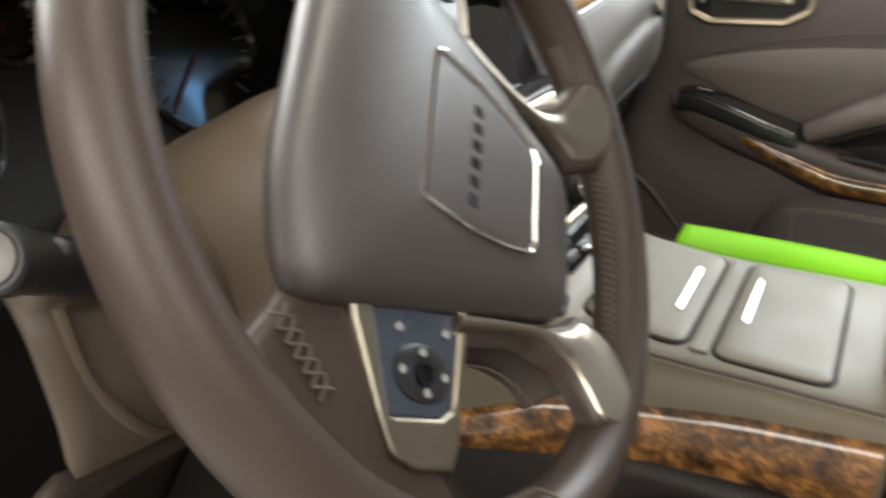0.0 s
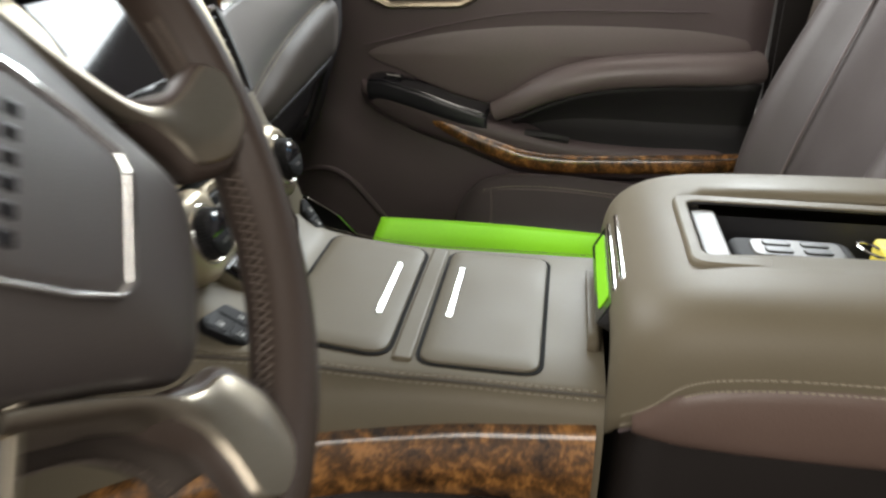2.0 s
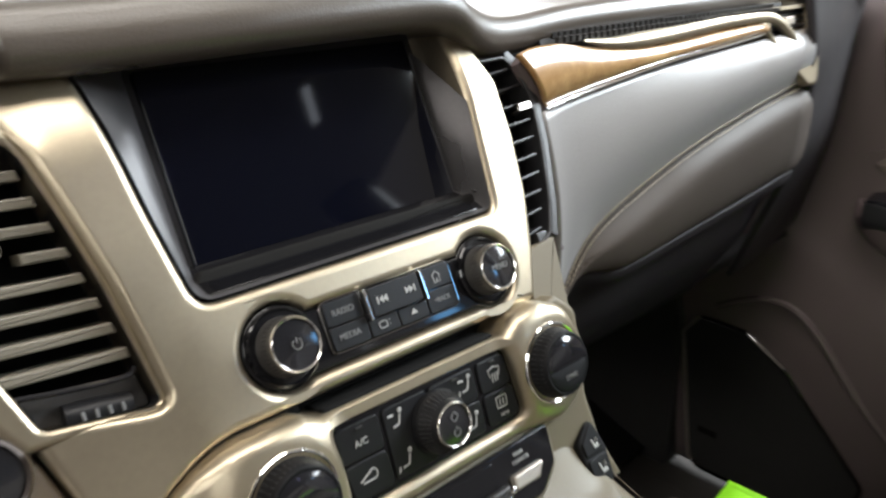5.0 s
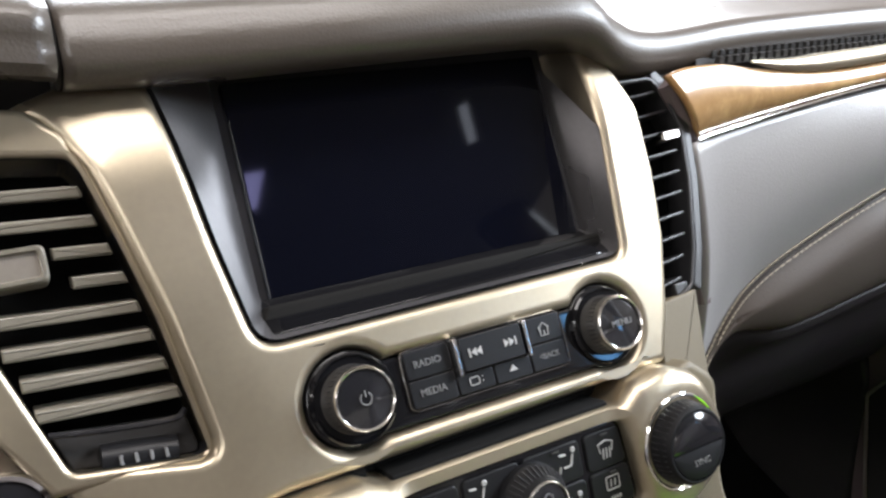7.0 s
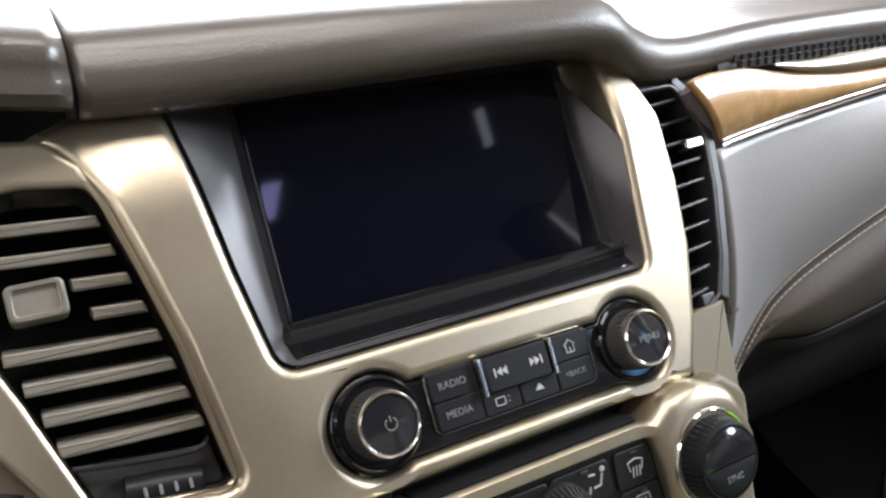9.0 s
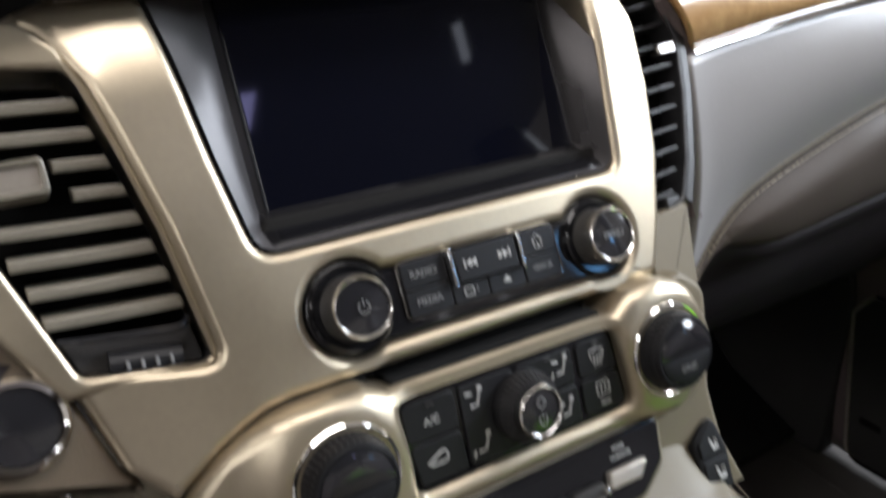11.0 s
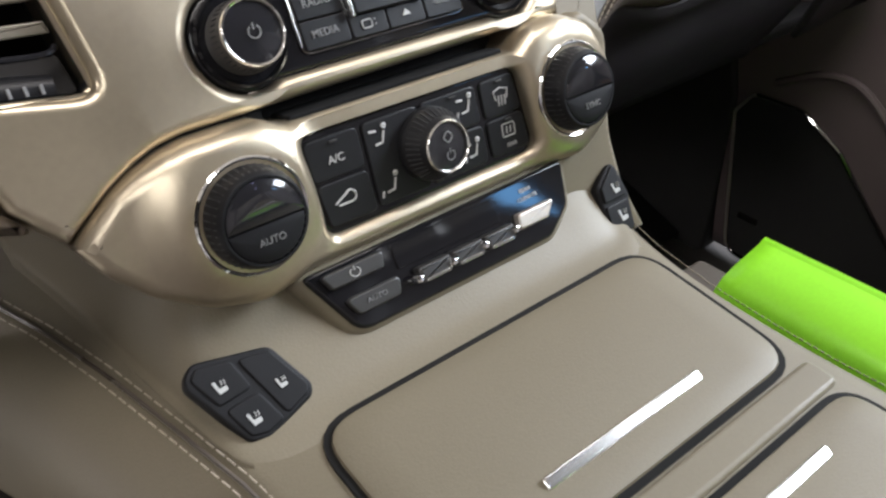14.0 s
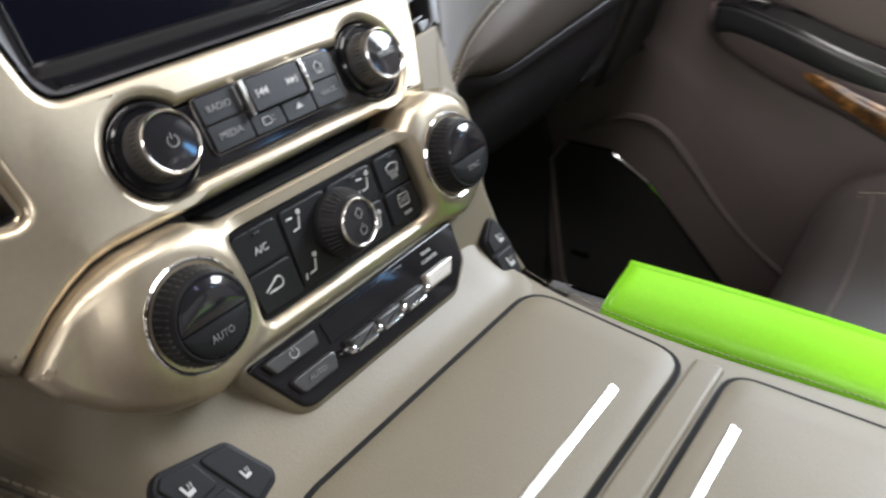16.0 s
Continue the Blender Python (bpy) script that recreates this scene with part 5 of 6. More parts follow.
part("fan_mark", strokes([arc(0, 0.0055, 0.0014, 0, 180), arc(0, 0.0035, 0.0014, 180, 360), arc(-0.0012, 0.0045, 0.0012, 90, 270), arc(0.0012, 0.0045, 0.0012, -90, 90)], FF, 0.0003), PRINT, fk)
words("A/C", 0.0050, LB @ Matrix.Translation((-0.0480, 0.0005, 0)), WHITE, st)
words("REAR", 0.0028, LB @ Matrix.Translation((0.0505, -0.0235, 0)), WHITE, st)
part("car_mark", strokes([[(-0.052, -0.0200), (-0.0445, -0.0200)], arc(-0.0455, -0.0175, 0.0028, -60, 150), [(-0.0535, -0.0190), (-0.049, -0.0165), (-0.0465, -0.0155)]], LB, 0.0005), WHITE, st)


def seat_icon(cu, cv, M, parent, s=1.0, arrow=0):
    p = lambda u, v: (cu + s * u, cv + s * v)
    runs = [[p(-0.0030, -0.0032), p(0.0010, -0.0028), p(0.0026, 0.0024)], arc(cu + s * 0.0030, cv + s * 0.0044, 0.0009 * s, 0, 360, 8)]
    runs += [[p(-0.0052, 0.0034), p(-0.0016, 0.0030)]] if arrow % 2 else []
    runs += [[p(-0.0060, -0.0050), p(-0.0050, -0.0020)]] if arrow > 1 else []
    part("seat_mark", strokes(runs, M, 0.0006), WHITE, parent)


seat_icon(-0.0245, 0.0030, LB, st, 1.0, 1)
seat_icon(-0.0235, -0.0195, LB, st, 1.0, 2)
seat_icon(0.0255, 0.0030, LB, st, 1.0, 3)
seat_icon(0.0260, -0.0190, LB, st, 1.0, 3)
part("windscreen_mark", strokes([[(0.0445, 0.0), (0.0435, 0.0045), (0.048, 0.0058), (0.0525, 0.0045), (0.0515, 0.0)], [(0.046, -0.003), (0.0465, 0.002)], [(0.048, -0.003), (0.0485, 0.002)], [(0.050, -0.003), (0.0505, 0.002)]], LB, 0.0004), WHITE, st)
part("rear_mark", strokes([rect(0.0455, -0.0190, 0.0535, -0.0125, 0.001) + [(0.0455, -0.018)], [(0.048, -0.0175), (0.0485, -0.0140)], [(0.0505, -0.0175), (0.051, -0.0140)]], LB, 0.0004), WHITE, st)
for u, v in ((-0.048, 0.0085), (0.0475, 0.0092), (0.0500, -0.0105), (0.018, 0.0092)):
    prism("lamp_bar", rect(u - 0.0020, v - 0.0004, u + 0.0020, v + 0.0004, 0.0002), -0.001, 0.0001, FL, KEY_GREY, st, 0.0001)

# rear climate strip
FR = FL @ Matrix.Translation((0, -0.050, 0.0005)) @ Matrix.Rotation(radians(-16.5), 4, "X") @ Matrix.Diagonal((1, 0.83, 1, 1)) @ Matrix.Translation((0, 0.050, 0))
rc = rpoly([(-0.079, -0.0430, 0.003), (-0.061, -0.0830, 0.012), (0.060, -0.0830, 0.010), (0.077, -0.068, 0.010), (0.0825, -0.0400, 0.004)], 0.006, 5)
prism("panel_rim", inset(rc if area2(rc) > 0 else rc[::-1], -0.0052), -0.045, -0.0012, FR, TAUPE, st, 0.0070, steps=5, label="soft taupe rim round the rear climate panel")
prism("rear_climate_panel", rc, -0.02, 0.0005, FR, PANEL, st, 0.002, label="glossy black rear climate panel")
prism("power_key", rpoly([(-0.0680, -0.0550), (-0.0400, -0.0550), (-0.0385, -0.0460), (-0.0715, -0.0460)], 0.002), -0.002, 0.0035, FR, KEY_GREY, st, 0.001)
prism("auto_key", rpoly([(-0.0600, -0.0730), (-0.0370, -0.0730), (-0.0345, -0.0625), (-0.0645, -0.0625)], 0.003), -0.002, 0.0035, FR, KEY_GREY, st, 0.001)
prism("readout", rect(-0.033, -0.0600, 0.031, -0.0455, 0.001), -0.002, 0.0012, FR, PANEL, st, 0.0005, label="unlit readout")
for k in range(3):
    prism("rocker", rpoly([(-0.025 + 0.0205 * k, -0.0725), (-0.0075 + 0.0205 * k, -0.0725), (-0.0065 + 0.0205 * k, -0.0630), (-0.026 + 0.0205 * k, -0.0630)], 0.0015), -0.002, 0.0060, FR, KEY_GREY, st, 0.0018)
    prism("chrome_strip", rect(-0.0235 + 0.0205 * k, -0.0722, -0.0090 + 0.0205 * k, -0.0702, 0.0004), 0.0, 0.0066, FR, CHROME, st, 0.0005)
for k in range(4):
    part("chrome_nub", lathe_bm([(0.0026, 0), (0.0026, 0.006), (0.0018, 0.008), (0, 0.0084)], FR @ Matrix.Translation((-0.0275 + 0.0205 * k, -0.0690 + 0.0006 * k, 0)), 14), CHROME, st)
prism("mode_key", rpoly([(0.0385, -0.0700), (0.0585, -0.0700), (0.0660, -0.0600), (0.0400, -0.0600)], 0.002), -0.002, 0.0045, FR, SILVER_DK, st, 0.0012, label="grey metallic key")
RB = FR @ Matrix.Translation((0, 0, 0.0008))
words("REAR", 0.0034, RB @ Matrix.Translation((0.0520, -0.0485, 0)), WHITE, st)
words("CLIMATE", 0.0034, RB @ Matrix.Translation((0.0520, -0.0535, 0)), WHITE, st)
RK = FR @ Matrix.Translation((0, 0, 0.0038))
words("AUTO", 0.0040, RK @ Matrix.Translation((-0.0490, -0.0678, 0)), PRINT, st)
part("power_mark", strokes([arc(-0.055, -0.0505, 0.0026, 125, 415), [(-0.055, -0.0495), (-0.055, -0.0472)]], RK, 0.0003), WHITE, st)
# ---------------------------------------------------------------- centre console
con = thing("centre_console", (0, -0.1, 0), "taupe centre console with two lidded trays and burl wood sides", "centre console")


def top_z(y):
    return float(np.interp(y, [-0.27, -0.20, -0.10, -0.063, 0.0, 0.05, 0.10, 0.17, 0.25], [0.5415, 0.5420, 0.5440, 0.5468, 0.5545, 0.5605, 0.568, 0.578, 0.588]))


def top_p(x, y, w=0.0):
    return Vector((x, y, top_z(y) + w))


ys = [-0.256, -0.20, -0.14, -0.08, -0.03, 0.01, 0.05, 0.09, 0.13, 0.17, 0.23]
xl = [-0.134, -0.134, -0.134, -0.137, -0.142, -0.148, -0.158, -0.169, -0.182, -0.199, -0.224]
xr = [0.136, 0.134, 0.130, 0.125, 0.121, 0.122, 0.130, 0.142, 0.156, 0.172, 0.190]
rows = []
for y, a, b in zip(ys, xl, xr):
    z = top_z(y)
    fl = 0.016 * float(np.interp(y, [-0.15, 0.06], [0, 1]))  # the side swells out towards the dash
    r = [(a + 0.012, y, 0.415), (a - 0.002 - fl * 0.6, y, 0.435), (a - 0.003 - fl, y, z - 0.065), (a - 0.002 - fl * 0.75, y, z - 0.040), (a + 0.002 - fl * 0.3, y, z - 0.017), (a + 0.009, y, z - 0.005), (a + 0.020, y, z),
         (-0.06, y, z), (0.0, y, z), (0.06, y, z), (b - 0.016, y, z), (b - 0.006, y, z - 0.003), (b - 0.0005, y, z - 0.011), (b, y, z - 0.03), (b - 0.002, y, 0.44), (b - 0.008, y, 0.415)]
    rows.append(r)
fine = smooth_rows(rows, 3, 1)
part("body", loft_bm(fine, True, True), TAUPE, con, "taupe grained vinyl body")
for off in (0.0, -0.0075):
    run = [top_p(x + 0.0145 + off, y, -0.0005 if off == 0 else -0.003) for x, y in zip(np.interp(np.linspace(-0.25, 0.220, 78), ys, xl), np.linspace(-0.25, 0.220, 78))]
    part("stitching", dashes_bm(run, 0.0036, 0.0014, 0.00042), THREAD, con)
run = [top_p(x + 0.0108, y, -0.0016) for x, y in zip(np.interp(np.linspace(-0.255, 0.222, 46), ys, xl), np.linspace(-0.255, 0.222, 46))]
part("seam", tube_bm(run, 0.0010, 6), TAUPE_DK, con)
run = [top_p(x - 0.004, y, -0.0012) for x, y in zip(np.interp(np.linspace(-0.255, 0.168, 60), ys, xr), np.linspace(-0.255, 0.168, 60))]
part("stitching", dashes_bm(run, 0.0030, 0.0012, 0.00034), TAUPE, con)


def tray_lid(y0, y1, hw, r, yh, xh0, xh1):
    """A sliding lid, set in a joint whose shade is a black plate, with a chrome bar."""
    ym = (y0 + y1) / 2
    a = math.atan2(top_z(y1) - top_z(y0), y1 - y0)
    M = Matrix.Translation((0, ym, (top_z(y0) + top_z(y1)) / 2)) @ Matrix.Rotation(a, 4, "X")
    h = (y1 - y0) / 2 / math.cos(a)
    out = rect(-hw, -h, hw, h, r, 6)
    lid = part("tray_lid", dome_bm(inset(out, 0.0028), -0.004, 0.0034, M, 0.0014, bevel=0.0030), TAUPE, con, "taupe tray lid")
    part("joint", prism_bm(inset(out, -0.0004), -0.006, 0.0011, M, 0.0004), SHADE_BLACK, con)
    # tilted so that the bar's top mirrors the lamp on the passenger's side
    B = M @ Matrix.Translation((0, yh - ym, 0.0034)) @ Matrix.Rotation(radians(24), 4, "X")
    prism("chrome_bar", rect(xh0, -0.0029, xh1, 0.0029, 0.0014), -0.005, 0.0026, B, BRIGHT, lid, 0.0010, label="chrome bar handle")
    return lid


tray_lid(-0.086, 0.015, 0.1055, 0.022, -0.0635, -0.045, 0.054)
tray_lid(-0.208, -0.106, 0.1080, 0.018, -0.1235, -0.036, 0.062)
# raised bridge between the lids
prism("bridge", rect(-0.106, -0.0086, 0.108, 0.0086, 0.005), -0.004, 0.0030, Matrix.Translation((0, -0.096, top_z(-0.096))) @ Matrix.Rotation(0.05, 4, "X"), TAUPE, con, 0.0028)

# burl wood on the side, with the dark base under it
wr = []
for y in np.linspace(-0.250, 0.14, 14):
    x = float(np.interp(y, ys, xl))
    x -= 0.016 * float(np.interp(y, [-0.15, 0.06], [0, 1]))
    z1, z0 = float(np.interp(y, [-0.25, -0.05, 0.02, 0.045, 0.08, 0.14], [0.520, 0.502, 0.495, 0.487, 0.475, 0.455])), float(np.interp(y, [-0.25, -0.05, 0.14], [0.450, 0.438, 0.428]))
    wr.append([(x + 0.012, y, z1 + 0.002), (x - 0.004, y, z1 - 0.001), (x - 0.010, y, z1 - 0.012), (x - 0.0125, y, (z1 + z0) / 2), (x - 0.010, y, z0 + 0.012), (x - 0.004, y, z0), (x + 0.012, y, z0 - 0.002)])
part("wood_trim", loft_bm([spline(r, 4) for r in wr], True, True), BURL, con, "glossy dark burl wood side trim")
pl = [[(float(np.interp(y, ys, xl)) + x0, y, z) for y in np.linspace(-0.256, 0.30, 9)] for x0, z in ((-0.006, 0.450), (-0.014, 0.40), (-0.016, 0.30), (-0.014, 0.004))]
shell("base", pl, BASE, con, "dark cocoa base", 0.02, 2, 2)
pl = [[(x0, y, z) for y in np.linspace(-0.256, 0.30, 5)] for x0, z in ((0.128, 0.50), (0.140, 0.42), (0.146, 0.30), (0.146, 0.004))]
shell("base", pl, BASE, con, "dark cocoa base", 0.02, 2, 2)
prism("end_cap", rect(-0.062, -0.04, 0.075, 0.014, 0.010), -0.010, 0.0, face_frame((0, -0.2525, 0.540), 0), TAUPE, con, 0.004)


def switch_pod(pts, M, name, label):
    t = thing(name, M.translation, label, "switch")
    o = rpoly(pts, 0.006, 4)
    prism("base", o, -0.006, 0.0015, M, POD, t, 0.0015)
    return t


# heated seat switches, one pod on each side
SP = Matrix.Translation((-0.1135, 0.0405, 0.5700)) @ Matrix.Rotation(radians(42), 4, "X") @ Matrix.Translation((0, 0, 0.0030))
pod = switch_pod([(-0.0252, 0.0150), (-0.0207, 0.0190), (0.0118, 0.0122), (0.0215, -0.0100), (0.0195, -0.0150), (-0.0045, -0.0226), (-0.0130, -0.0205), (-0.0268, 0.0105)], SP, "seat_switch_pod", "black pod of heated seat switches on the console")
for nm, o in (("seat_key", [(-0.0240, 0.0125), (-0.0200, 0.0165), (-0.0058, 0.0135), (-0.0022, -0.0006), (-0.0178, -0.0020)]), ("cooling_key", [(-0.0040, 0.0130), (0.0108, 0.0102), (0.0195, -0.0098), (0.0178, -0.0132), (0.0060, -0.0172), (0.0006, -0.0006)]),
              ("back_key", [(-0.0168, -0.0042), (-0.0012, -0.0032), (0.0042, -0.0180), (-0.0045, -0.0203), (-0.0115, -0.0185)])):
    prism(nm, rpoly(o, 0.0025), -0.001, 0.0024, SP, POD, pod, 0.0009)
KM = SP @ Matrix.Translation((0, 0, 0.0027))


def seat_glyph(cu, cv, M, parent, s):
    p = lambda u, v: (cu + s * u, cv + s * v)
    part("seat_mark", prism_bm(rpoly([p(-0.0032, 0.0034), p(-0.0016, 0.0036), p(-0.0008, -0.0006), p(0.0030, -0.0002), p(0.0032, -0.0026), p(-0.0016, -0.0032)], 0.0006), -0.0006, 0.0002, M, 0.0001), WHITE, parent, smooth=False)
    for k in range(2):
        part("heat_mark", strokes([[p(0.0010 + 0.0016 * k, 0.0006), p(0.0014 + 0.0016 * k, 0.0018), p(0.0010 + 0.0016 * k, 0.0030)]], M, 0.0003), WHITE, parent)


seat_glyph(-0.0143, 0.0052, KM, pod, 0.85)
seat_glyph(0.0092, -0.0043, KM, pod, 0.70)
seat_glyph(-0.0075, -0.0125, KM, pod, 0.85)
SQ = face_frame((0.1155, 0.0418, 0.5692), 30) @ Matrix.Scale(1.15, 4)
pod2 = switch_pod([(0.0045, 0.0220), (-0.0112, 0.0100), (-0.0106, -0.0120), (-0.006, -0.0165), (0.0068, -0.0180), (0.0090, 0.002)], SQ, "seat_switch_pod", "black pod of heated seat switches on the passenger's edge")
prism("seat_key", rpoly([(-0.0092, 0.0015), (-0.0090, 0.0095), (0.0030, 0.0190), (0.0070, 0.0015)], 0.002), -0.001, 0.0026, SQ, POD, pod2, 0.0008)
prism("back_key", rpoly([(-0.0092, 0.0000), (0.0070, 0.0000), (0.0060, -0.0160), (-0.005, -0.0148), (-0.0090, -0.0110)], 0.002), -0.001, 0.0026, SQ, POD, pod2, 0.0008)
QM = SQ @ Matrix.Translation((0, 0, 0.0029))
seat_glyph(0.000, 0.007, QM, pod2, 0.8)
seat_glyph(0.000, -0.007, QM, pod2, 0.9)

# ---------------------------------------------------------------- storage bin with the armrest
bn = thing("storage_bin", (0, -0.5, 0.3), "padded storage bin with an armrest lid and an open slot", "armrest")
rows = []
for y, zt, hw, zs in ((-0.2585, 0.584, 0.128, 0.540), (-0.2640, 0.604, 0.140, 0.555), (-0.280, 0.6195, 0.150, 0.568), (-0.310, 0.6300, 0.157, 0.584), (-0.36, 0.6350, 0.160, 0.594), (-0.46, 0.6380, 0.161, 0.600), (-0.60, 0.6390, 0.161, 0.602), (-0.78, 0.635, 0.160, 0.600)):
    r = []
    for u, k in ((-1, 0), (-1, 0.35), (-0.985, 0.62), (-0.94, 0.82), (-0.86, 0.94), (-0.72, 1.0), (-0.4, 1.0), (0.0, 1.0), (0.4, 1.0), (0.72, 1.0), (0.86, 0.94), (0.94, 0.82), (0.985, 0.62), (1, 0.35), (1, 0)):
        r.append((u * hw, y, zs - 0.03 + (zt - zs + 0.03) * k))
    rows.append(r)
lidrows = smooth_rows(rows, 3, 2)
hole_x, hole_y = (-0.068, 0.052), (-0.60, -0.322)
bm = loft_bm(lidrows)
bm.normal_update()
kill = [f for f in bm.faces if hole_x[0] < f.calc_center_median().x < hole_x[1] and hole_y[0] < f.calc_center_median().y < hole_y[1] and f.normal.z * f.normal.z > 0.3]
bmesh.ops.delete(bm, geom=kill, context="FACES")
lid = part("armrest_lid", bm, TAUPE, bn, "padded taupe armrest lid")
sm = lid.modifiers.new("thickness", "SOLIDIFY")
sm.thickness, sm.offset = 0.006, 0
SLOT = Matrix.Translation((0, 0, 0.6375))
o1, o2 = rect(-0.086, -0.62, 0.062, -0.310, 0.016, 5), rect(-0.068, -0.60, 0.046, -0.322, 0.010, 5)
prism("slot_frame", o1, -0.012, 0.0010, SLOT, TAUPE, bn, 0.003, [o2], "taupe slot rim")
sl = [[SLOT @ Vector((u, v, w)) for u, v in o2] for w in (0.0, -0.045)]
part("slot_wall", loft_bm(sl, True), BLACK_SATIN, bn)
prism("slot_floor", inset(o2, -0.002), -0.06, -0.045, SLOT, BLACK_MATT, bn)
key = thing("key_fob", (-0.010, -0.40, 0.605), "black key fob with grey buttons lying in the armrest slot", "key fob")
prism("case", rect(-0.034, -0.45, 0.014, -0.352, 0.014, 5), -0.044, -0.016, SLOT, BLACK_MATT, key, 0.006, label="black fob case")
prism("button_field", rect(-0.027, -0.440, 0.007, -0.368, 0.010, 5), -0.02, -0.0145, SLOT, KNURL, key, 0.0015, label="grey button field")
for k in range(4):
    prism("button", rect(-0.022 + 0.014 * (k % 2), -0.430 + 0.030 * (k // 2), -0.011 + 0.014 * (k % 2), -0.408 + 0.030 * (k // 2), 0.004), -0.018, -0.0130, SLOT, KEY_GREY, key, 0.001)
ring_ = [SLOT @ Vector((-0.010 + 0.013 * math.cos(a), -0.462 + 0.013 * math.sin(a), -0.012 + 0.004 * math.sin(a))) for a in np.linspace(0, 2 * math.pi, 25)[:-1]]
part("key_ring", tube_bm(ring_, 0.0012, 6, closed=True), CHROME, key, "steel key ring")

tag = prism("key_tag", rect(-0.038, -0.54, 0.018, -0.470, 0.006), -0.044, -0.012, SLOT, mat("yellow_tag", (0.75, 0.62, 0.10), 0.5), None, 0.003, label="yellow paper key tag in the armrest slot")
tagged(tag, category="tag")
prism("slot_end", rect(-0.066, -0.346, 0.044, -0.324, 0.005), -0.044, -0.006, SLOT, WHITE, bn, 0.003, label="white plastic divider")
# stitched side pads over a dark base
for sg in (-1, 1):
    rows = []
    for y, hw, zs in ((-0.2745, 0.1470, 0.543), (-0.280, 0.1500, 0.548), (-0.292, 0.1535, 0.559), (-0.310, 0.157, 0.570), (-0.36, 0.160, 0.580), (-0.46, 0.161, 0.584), (-0.78, 0.160, 0.584)):
        rows.append([(sg * (hw - 0.004), y, 0.528), (sg * (hw + 0.0035), y, 0.533), (sg * (hw + 0.0060), y, (zs + 0.533) / 2), (sg * (hw + 0.0030), y, zs), (sg * (hw - 0.003), y, zs + 0.004)])
    shell("side_pad", rows, PAD_LEATHER, bn, "reddish brown leather side pad", 0.004, 3, 3)
bs = []
for z, d in ((0.0, 0.0), (0.30, 0.0), (0.44, 0.002), (0.515, 0.006), (0.532, 0.008)):
    bs.append([(u, v, z) for u, v in rpoly([(-0.1545 + d, -0.79), (0.1545 - d, -0.79), (0.1545 - d, -0.262 - d, 0.03), (-0.1545 + d, -0.262 - d, 0.03)], 0.02, 6)])
part("base", loft_bm(bs, True, True), BASE, bn, "dark cocoa base")
run = [(-hw - 0.0035, y, z) for y, hw, z in ((-0.266, 0.142, 0.532), (-0.284, 0.151, 0.548), (-0.305, 0.156, 0.570), (-0.335, 0.159, 0.580), (-0.40, 0.1605, 0.585), (-0.60, 0.161, 0.587), (-0.77, 0.160, 0.586))]
for dz in (0.0, 0.0085):
    part("stitching", dashes_bm([(x - 0.0005, y, z + dz) for x, y, z in spline(run, 10)], 0.0045, 0.0013, 0.0006), THREAD, bn)
part("seam", tube_bm([(x + 0.0012, y, z - 0.006) for x, y, z in spline(run, 6)], 0.0016, 6), COCOA, bn)
# front-edge recess with two bright bars, and a green strip painting a reflection
def front_frame(o, lean):
    a = radians(lean)
    return Matrix(((-1, 0, 0, o[0]), (0, -math.sin(a), math.cos(a), o[1]), (0, math.cos(a), math.sin(a), o[2]), (0, 0, 0, 1)))


LT = front_frame((0.0, -0.2625, 0.596), 28)
prism("latch_recess", rect(-0.085, -0.030, 0.072, 0.018, 0.006), -0.010, 0.0030, LT, BLACK_GLOSS, bn, 0.002, label="glossy black latch recess")
for v in (0.002, 0.013):
    prism("latch_bar", rect(-0.070, v - 0.0026, 0.064, v + 0.0026, 0.002), 0.0, 0.0066, LT, CHROME, bn, 0.002, label="chrome latch bar")
green_strip = prism("latch_reflection", rect(-0.070, -0.0225, 0.056, -0.0080, 0.002), 0.0032, 0.0042, LT, GREEN, None, 0.0003, label="lime green strip standing in for a reflection at the latch recess")
tagged(green_strip, category="card")

# ---------------------------------------------------------------- lime green folder beside the console
gf = thing("green_folder", (0.17, -0.15, 0.42), "bright lime green card folder standing between console and passenger seat", "folder")
rows = []
for y, dx in ((-0.016, 0.0), (-0.08, 0.002), (-0.15, 0.001), (-0.22, -0.004), (-0.290, -0.010)):
    rows.append([(0.140 + dx, y + 0.010, 0.40), (0.146 + dx, y + 0.006, 0.50), (0.150 + dx, y + 0.004, 0.524), (0.158 + dx, y + 0.002, 0.534), (0.170 + dx, y, 0.541), (0.1805 + dx, y - 0.001, 0.5455)])
shell("sheet", rows, GREEN, gf, thick=0.0012)
rows = [[(x + 0.0035, y, z - 0.0012) for x, y, z in r[2:]] + [(r[-1][0] + 0.0050, r[-1][1], 0.50), (r[-1][0] + 0.003, r[-1][1], 0.40)] for r in rows]
shell("back_sheet", rows, GREEN, gf, thick=0.0012)

